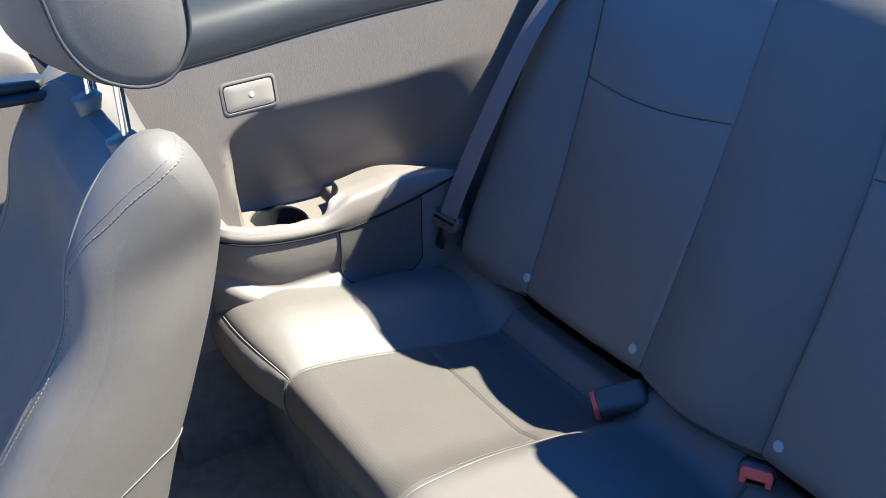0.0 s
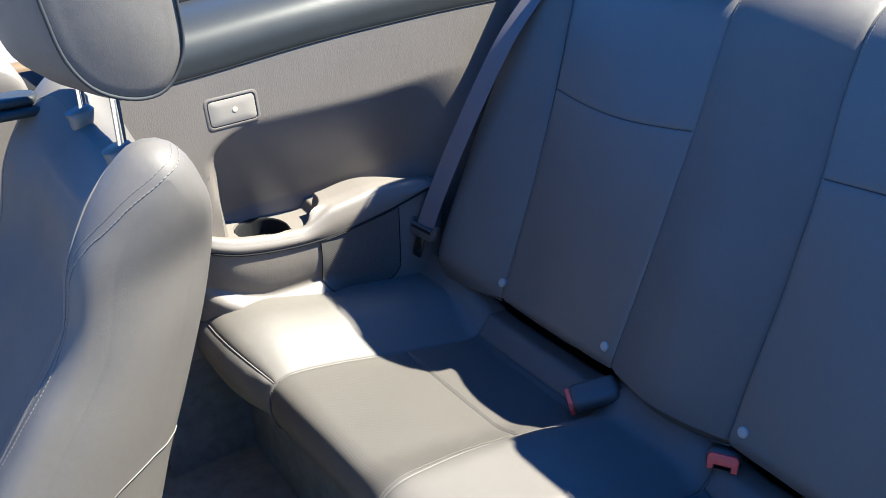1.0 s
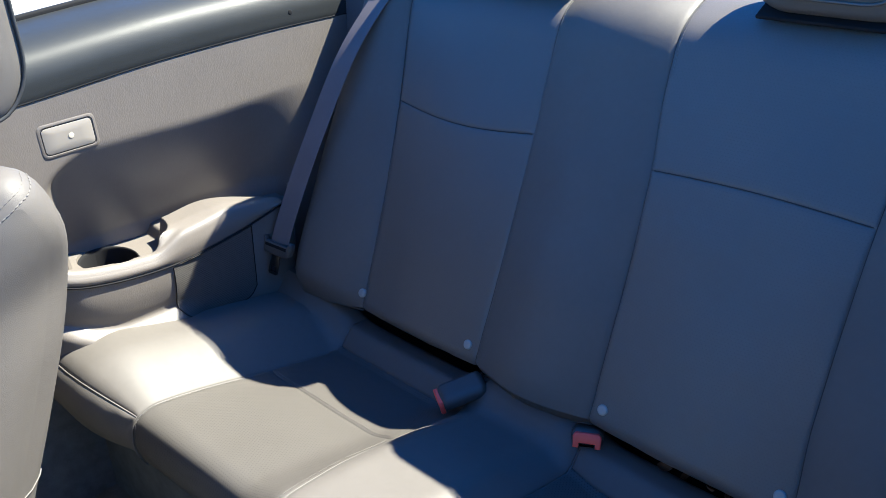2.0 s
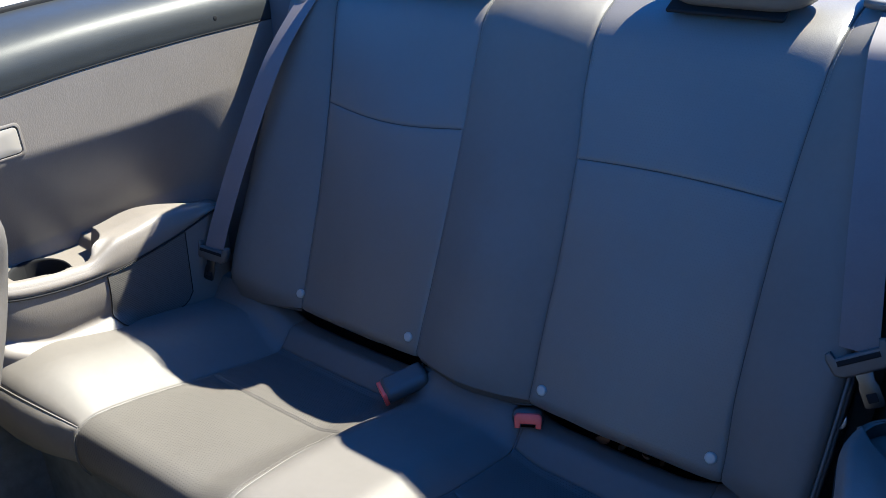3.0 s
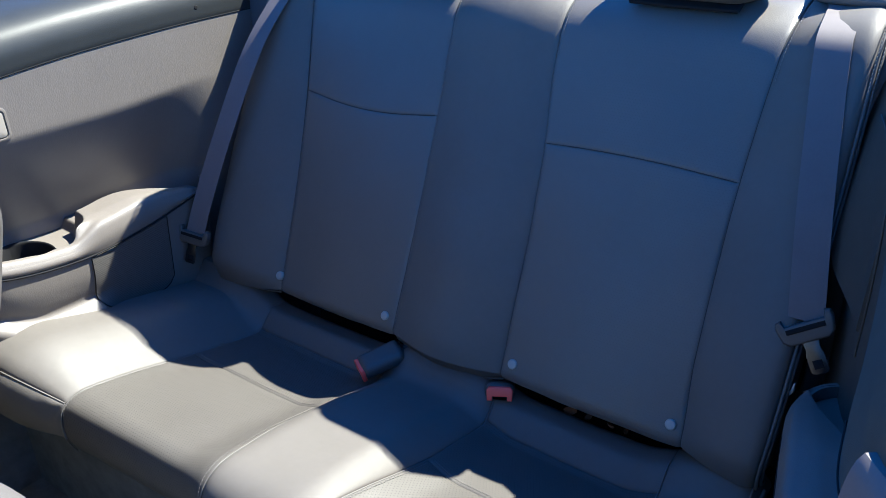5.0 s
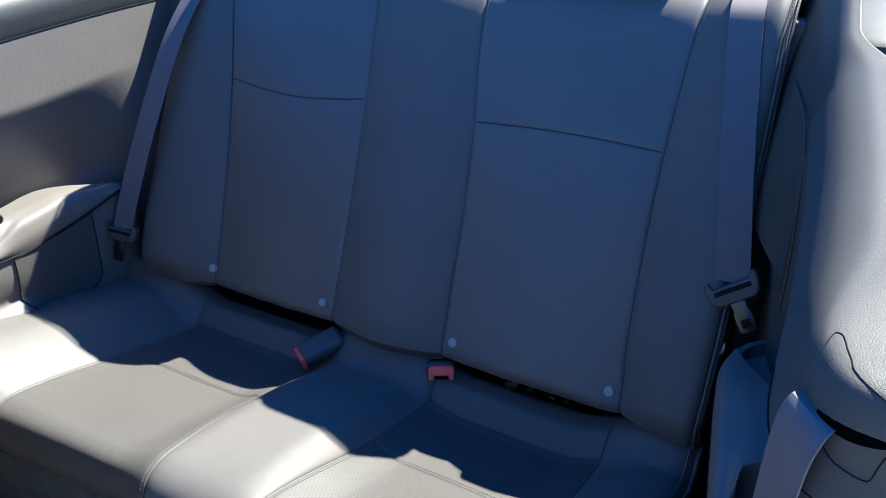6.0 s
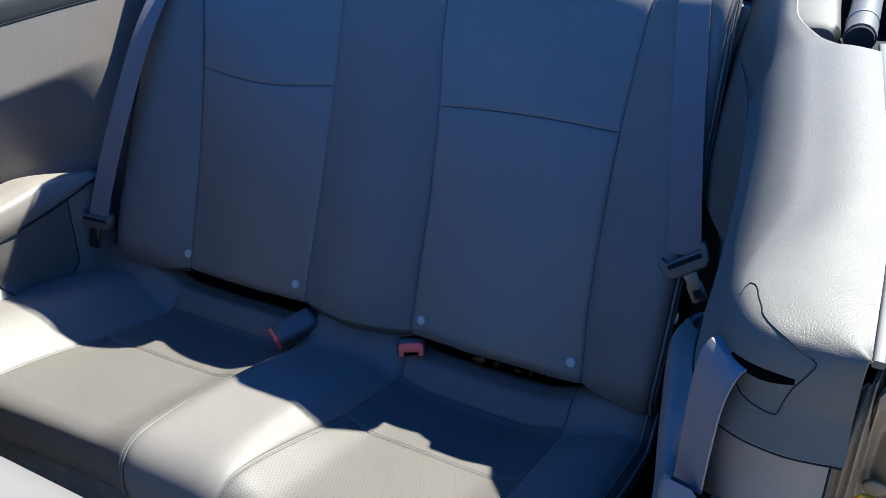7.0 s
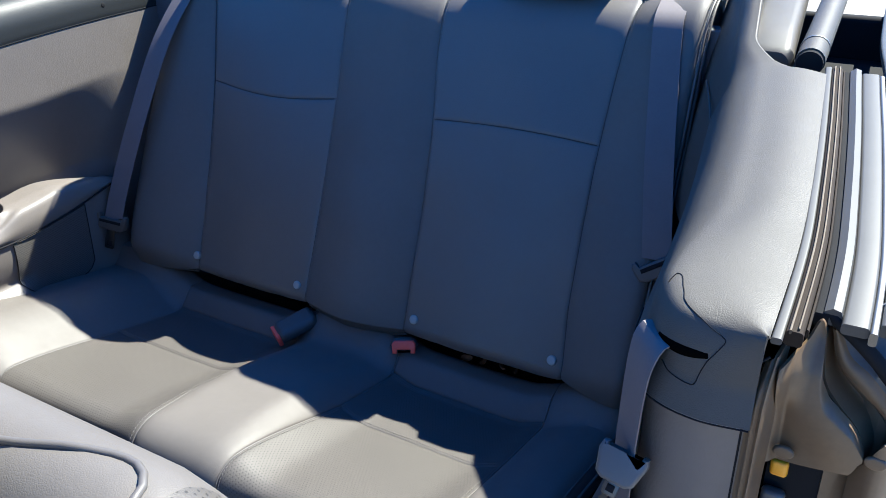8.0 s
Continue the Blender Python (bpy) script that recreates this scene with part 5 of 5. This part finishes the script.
def front_seat(label, shift, ahead=0.0, dip=0.032):
    ob = thing("bucket_chair", label, "car seat", "front seats")
    x0, dy = shift
    n = 96
    base = curve([(0, y, z) for y, z in SIDE], n, True)

    def ring(x):
        a = abs(x)
        e = spline([(0.0, 0.0), (0.165, 0.0), (0.190, 0.003), (0.208, 0.010), (0.220, 0.021), (0.2265, 0.036)], a)[0]
        out = []
        for p in inset(base, max(e, 0.0), (1, 0, 0)):
            frontness = smooth(-0.60 - 0.20 * (1.05 - p.z), -0.75 - 0.30 * (1.05 - p.z), p.y) * smooth(1.08, 1.0, p.z)
            hollow = 0.030 * frontness * (1 - smooth(0.09, 0.165, a))
            crown = -dip * (1 - smooth(0.08, 0.185, a)) * smooth(0.98, 1.09, p.z)
            front, rear = -0.775 - 0.59 * (1 - p.z), -0.614 - 0.35 * (1 - p.z)
            draw = 0 if ahead or x < 0 else min(1.0, max(0.0, (p.y - front) / (rear - front))) * smooth(0.10, 0.20, a) * smooth(1.06, 0.95, p.z)
            shoulder = 0.11 * smooth(-0.04, -0.18, x) * smooth(0.80, 1.05, p.z) if ahead else 0.0
            lean = 0 if ahead else min(0.14, max(0.0, 1.03 - p.z)) * smooth(0.13, 0.21, a)
            out.append(Vector((x0 + x * (1 - 0.24 * draw + (0.20 if x < 0 and not ahead else 0.0)) + math.copysign(0.12 * lean, x), p.y + hollow + dy + 0.020 * draw - 0.07 * lean, p.z + crown - shoulder)))
        return out

    stations = [0.2265, 0.220, 0.208, 0.190, 0.165, 0.14, 0.115, 0.09, 0.06, 0.03]
    xs = [-s for s in stations] + [0.0] + stations[::-1]
    skin = [ring(x) for x in xs]
    # slightly domed side faces
    top = max(range(n), key=lambda k: base[k].z)
    pulls = (0.94, 0.86, 0.76, 0.64, 0.52, 0.40, 0.28, 0.16, 0.06, 0.0)
    inner = [[domed(i, skin[0], top, k, -1) for i in range(n)] for k in pulls]
    outer = [[domed(i, skin[-1], top, k, 1) for i in range(n)] for k in pulls]
    shell = part("backrest", rings("backrest", inner[::-1] + skin + outer, angle=70), LEATHER, ob)
    # double-stitched edge between front and side
    def side_edge(sgn, e, k):
        return ring(sgn * e)[k] + Vector((sgn * 0.0005, -0.0003, 0.0003))
    me = shell.data
    tree = BVHTree.FromPolygons([v.co.copy() for v in me.vertices], [tuple(p.vertices) for p in me.polygons])
    def laid(points, off, lift, n):
        """Points drawn onto the leather, moved sideways by off and raised by lift."""
        line = curve(points, n)
        out = []
        for k, p in enumerate(line):
            q, nrm, _, _ = tree.find_nearest(p)
            t = (line[min(k + 1, n - 1)] - line[max(k - 1, 0)]).normalized()
            q, nrm, _, _ = tree.find_nearest(q + t.cross(nrm) * off)
            out.append(q + nrm * lift)
        return out
    for sgn in (-1, 1):
        if sgn > 0 and not ahead:
            edge = [Vector((x0 + a, b + dy, c)) for a, b, c in ((0.190, -0.636, 1.105), (0.2117, -0.6485, 1.0915), (0.218, -0.656, 1.0856), (0.2245, -0.6713, 1.079), (0.2235, -0.6842, 1.0705), (0.2205, -0.7078, 1.0569), (0.214, -0.7325, 1.0369),
                    (0.201, -0.7567, 1.0138), (0.1895, -0.774, 0.988), (0.182, -0.787, 0.94), (0.179, -0.8054, 0.8906), (0.1845, -0.834, 0.85), (0.180, -0.8813, 0.7888), (0.173, -0.912, 0.75))]
        else:
            edge = [side_edge(sgn, 0.2105, k) for k in range(top - 2, 82)]
        part("edge_piping", cord("edge_piping", laid(edge, 0.0, 0.0002, 160), 0.0009 if not ahead else 0.0013, 6), SEAM_THREAD if not ahead else PIPING, ob)
        for off, rad in ((-0.0048, 0.0008), (0.0048, 0.0005)):
            part("stitching", stitches("stitching", laid(edge, off, 0.0004, 240), radius=rad), THREAD, ob)
    # front panel whose piped border rounds the top corners near the ridge

    def on_front(x, k):
        row = ring(x)
        i = int(k)
        return row[i].lerp(row[i + 1], k - i)
    half = [(0.0, 0.6), (0.05, 0.3), (0.086, -0.1), (0.125, -1.0), (0.152, -1.6), (0.172, -1.5), (0.186, -0.5), (0.190, 3.0), (0.188, 11), (0.180, 20), (0.172, 30)] if ahead else [(0.0, 0.8), (0.06, 0.9), (0.125, 1.2), (0.158, 2.6), (0.172, 6.0), (0.176, 11), (0.170, 20), (0.165, 30)]
    path = [(-a, b) for a, b in half[:0:-1]] + half
    line = [on_front(p.x, top + p.y) + (Vector((0, -0.001, 0.0010)) if ahead else Vector((0, 0.0004, -0.0006))) for p in curve([(a, b * 0.01, 0) for a, b in path], 110) for p in [Vector((p.x, p.y * 100, 0))]]
    part("panel_piping", cord("panel_piping", line, 0.0025 if ahead else 0.0012, 12), PIPING if ahead else SEAM_THREAD, ob)
    for sgn in ((-1, 1) if ahead else ()):
        def strip(t, q):
            return on_front(sgn * (0.196 + 0.026 * t), top - 4.0 + 28 * q) + Vector((sgn * 0.0006, -0.0008, 0.0012))
        part("perforated_strip", sheet("perforated_strip", strip, np.linspace(0, 1, 8), np.linspace(0, 1, 30), 0.002, sgn > 0), PERFORATED, ob, "perforated leather strip")
    # lower rear seam
    seam_path = [Vector((x0 + x, y + dy, z)) for x, y, z in ((0.173, -0.700, 0.728), (0.185, -0.719, 0.722), (0.197, -0.741, 0.718), (0.213, -0.766, 0.715), (0.224, -0.790, 0.710), (0.230, -0.812, 0.700))]
    part("edge_piping", cord("edge_piping", laid(seam_path, 0.0, 0.0007, 60), 0.0011, 6), PIPING, ob)
    # headrest on two posts
    head_loop = curve([(0, y, z) for y, z in ((-0.592, 1.175), (-0.588, 1.23), (-0.596, 1.30), (-0.640, 1.345), (-0.700, 1.338), (-0.735, 1.285), (-0.733, 1.225), (-0.722, 1.180), (-0.697, 1.147), (-0.655, 1.130), (-0.618, 1.137))], 60, True)
    rows = [(-0.128, 0.018), (-0.126, 0.008), (-0.120, 0.002), (-0.110, 0.0), (-0.06, -0.003), (0.0, -0.004), (0.06, -0.003), (0.110, 0.0), (0.120, 0.002), (0.126, 0.008), (0.128, 0.018)]
    loops = [[p + Vector((x0 + x, dy - ahead - 0.030 * (1 - (x / 0.128) ** 2) * smooth(-0.67, -0.73, p.y), 0)) for p in inset(head_loop, d, (1, 0, 0))] for x, d in rows]
    ends = [[[mid_pull(p, lp, k) + Vector((sgn * 0.010 * (1 - k * k), 0, 0)) for p in lp] for k in (0.85, 0.6, 0.3, 0.08)] for sgn, lp in ((-1, loops[0]), (1, loops[-1]))]
    head = part("headrest", rings("headrest", ends[0][::-1] + loops + ends[1], angle=70), LEATHER, ob, "padded headrest with piped rims")
    for sgn in (-1, 1):
        rim = [p + Vector((x0 + sgn * 0.1265, dy - ahead, 0)) for p in inset(head_loop, 0.005, (1, 0, 0))]
        part("piping", cord("piping", rim, 0.0022, 6, True), BLACK_PIPING, head)
    for off in (-0.118, 0.077):
        b = Vector((x0 + off, (-0.657 if ahead else -0.679) + dy - ahead * 0.5, 1.102 - dip))
        part("post", cord("post", [b + Vector((0, 0.004, -0.02)), b + Vector((0, -0.002 - ahead * 0.5 if ahead else 0.010, 0.053 + dip))], 0.0058, 14), CHROME, head, "chrome headrest post")
        part("post_guide", cord("post_guide", [b + Vector((0, 0.002, -0.020)), b + Vector((0, 0.001, 0.010)), b + Vector((0, 0.001, 0.024)), b + Vector((0, 0, 0.028))], lambda k: (0.016 if k < 0.5 else 0.0195) if k < 0.9 else 0.0150, 20), PALE_PLASTIC, head, "plastic post guide")
    # cushion
    pad = [[Vector((x0 + a, y + dy, z + b * 0.5)) for a, b in rounded(w, h, 0.05, 6)] for y, z, w, h in ((-0.86, 0.50, 0.40, 0.16), (-0.88, 0.51, 0.44, 0.22), (-1.1, 0.53, 0.47, 0.24), (-1.32, 0.56, 0.48, 0.22), (-1.38, 0.56, 0.46, 0.16))]
    part("cushion", rings("cushion", pad), LEATHER, ob)
    for sgn in (-1, 1):
        rail = Matrix.Translation((x0 + sgn * 0.18, -1.1 + dy, 0.28))
        part("seat_rail", block("seat_rail", 0.05, 0.55, 0.16, 0.01, rail), BLACK, ob)
    return ob


def spine_pull(i, loop, top, k):
    """Point i of a side outline drawn towards the middle line between its front and rear."""
    n = len(loop)
    c = (loop[i] + loop[(2 * top - i) % n]) / 2
    return c + (loop[i] - c) * k


def domed(i, loop, top, k, sgn):
    """A point of the softly domed side face, flatter where the face narrows."""
    n = len(loop)
    half = (loop[i] - loop[(2 * top - i) % n]).length / 2
    p = spine_pull(i, loop, top, k)
    rise = 0.027 + 0.006 * smooth(1.06, 0.72, p.z)
    return p + Vector((sgn * rise * (1 - k * k) * half * half / (half * half + 0.004), 0, 0))


def mid_pull(p, loop, k):
    c = sum(loop, Vector()) / len(loop)
    return c + (p - c) * k


BLACK_PIPING = grained("dark_piping_cord", (0.02, 0.022, 0.025), 0.8, cell=700.0, strength=0.15)
passenger = front_seat("grey leather front seat with stitched bolster, sunlit side", (-0.378, 0.012), 0.0, 0.058)
driver = front_seat("grey leather front seat tilted forward, its piped top edge in sun", (0.385, 0.0), 0.10, 0.0)
driver.matrix_world = Matrix.Translation((0, -0.123 - 0.90, 0.470)) @ Matrix.Rotation(radians(12), 4, "X") @ Matrix.Translation((0, 0.90, -0.50))
# tilt lever on the far shoulder of the passenger seat
lever_base = [Vector((a, b, 1.056)) for a, b in curve_2d([(-0.612, -0.690), (-0.572, -0.686), (-0.556, -0.712), (-0.560, -0.778), (-0.606, -0.790), (-0.622, -0.735)], 30)]
part("lever_base", slab("lever_base", lever_base, (-0.1, -0.15, 1), 0.012, 0.005), CAP_VINYL, passenger, "dark plastic lever base")
lever = [Vector((a, b, 1.068)) for a, b in curve_2d([(-0.612, -0.703), (-0.584, -0.700), (-0.570, -0.718), (-0.576, -0.772), (-0.606, -0.778), (-0.620, -0.738)], 30)]
part("tilt_lever", slab("tilt_lever", lever, (-0.1, -0.15, 1), 0.014, 0.006), CAP_VINYL, passenger, "dark grey plastic tilt lever")


# far door: its trim in front of the quarter panel
def far_door():
    ob = thing("door_panel", "grey door trim panel on the far side beside the front seat", "car door")
    def skin(t, s):
        y = -1.75 + 1.06 * t
        z = 0.40 + 0.645 * s
        return (-0.725 + 0.03 * math.sin(math.pi * smooth(0.25, 0.6, s)) + 0.01 * s, y, z)
    part("trim", sheet("trim", skin, np.linspace(0, 1, 40), np.linspace(0, 1, 30), 0.012, False), VINYL, ob)
    def sill(t, s):
        y = -1.75 + 1.06 * t
        x, z = spline([(0, 0.716, 0.0), (0.2, 0.714, 0.035), (0.5, 0.730, 0.060), (1, 0.84, 0.068)], s)
        return (-x, y, 1.045 + z - 0.07 * (1 - math.sqrt(max(0.0, 1 - max(0.0, (t - 0.95) / 0.05) ** 2))))
    part("sill_cap", sheet("sill_cap", sill, [*np.linspace(0, 0.94, 20), *np.linspace(0.95, 1, 12)], np.linspace(0, 1, 14), 0.006, False), VINYL, ob)
    return ob


far_door()


# Solid black block stands in for the shade in the gap behind the door.
box("wall_door_shade", -0.88, -0.745, -0.71, -0.64, 0.40, 1.05, BLACK, "black block standing in for the dark gap behind the door", "door gap", 0.01)


# far belt-line seal
far = thing("window_seal", "dark window seal along the far belt line", "window seal")
part("rubber_lip", swept("rubber_lip", [(-0.822, y, trim_line(y) + 0.094) for y in np.linspace(-0.66, 0.4, 20)], rounded(0.014, 0.016, 0.004, 3)), BLACK, far)
part("satin_edge", swept("satin_edge", [(-0.838, y, trim_line(y) + 0.092) for y in np.linspace(-0.66, 0.4, 20)], rounded(0.016, 0.014, 0.004, 3)), ALUMINIUM, far, "satin metal outer strip")


# small pin on the bench side and brown scraps of unknown kind in the seat gap
pin = thing("trim_pin", "small white plastic pin beside the bench", "pin")
part("head", cord("head", curve([(0.567, 0.034, 0.697), (0.572, 0.028, 0.710), (0.573, 0.028, 0.722)], 8), lambda k: 0.0012 + 0.0013 * math.sin(math.pi * k), 8), WHITE, pin)
SCRAP = material("brown_scrap", (0.11, 0.05, 0.018), 0.9)
mottled(SCRAP, (0.11, 0.05, 0.018), 0.5, 90.0)
for x, y, turn, size in ((0.245, 0.016, 20, 0.011), (0.276, 0.017, 75, 0.008), (0.315, 0.018, 140, 0.010), (0.342, 0.019, 100, 0.007)):
    leaf = thing("brown_scrap", "small curled brown scrap in the seat gap", "leaf", "leaves in the seat gap")
    spin = Matrix.Translation((x, y, 0.538)) @ Matrix.Rotation(radians(turn), 4, "Z") @ Matrix.Rotation(radians(35), 4, "X")
    part("flake", sheet("flake", lambda u, v: spin @ Vector((size * u, size * 0.55 * v * math.sqrt(max(0.02, 1 - u * u)), 0.35 * size * (u * u + v * v))), np.linspace(-1, 1, 9), np.linspace(-1, 1, 7), 0.0005), SCRAP, leaf)
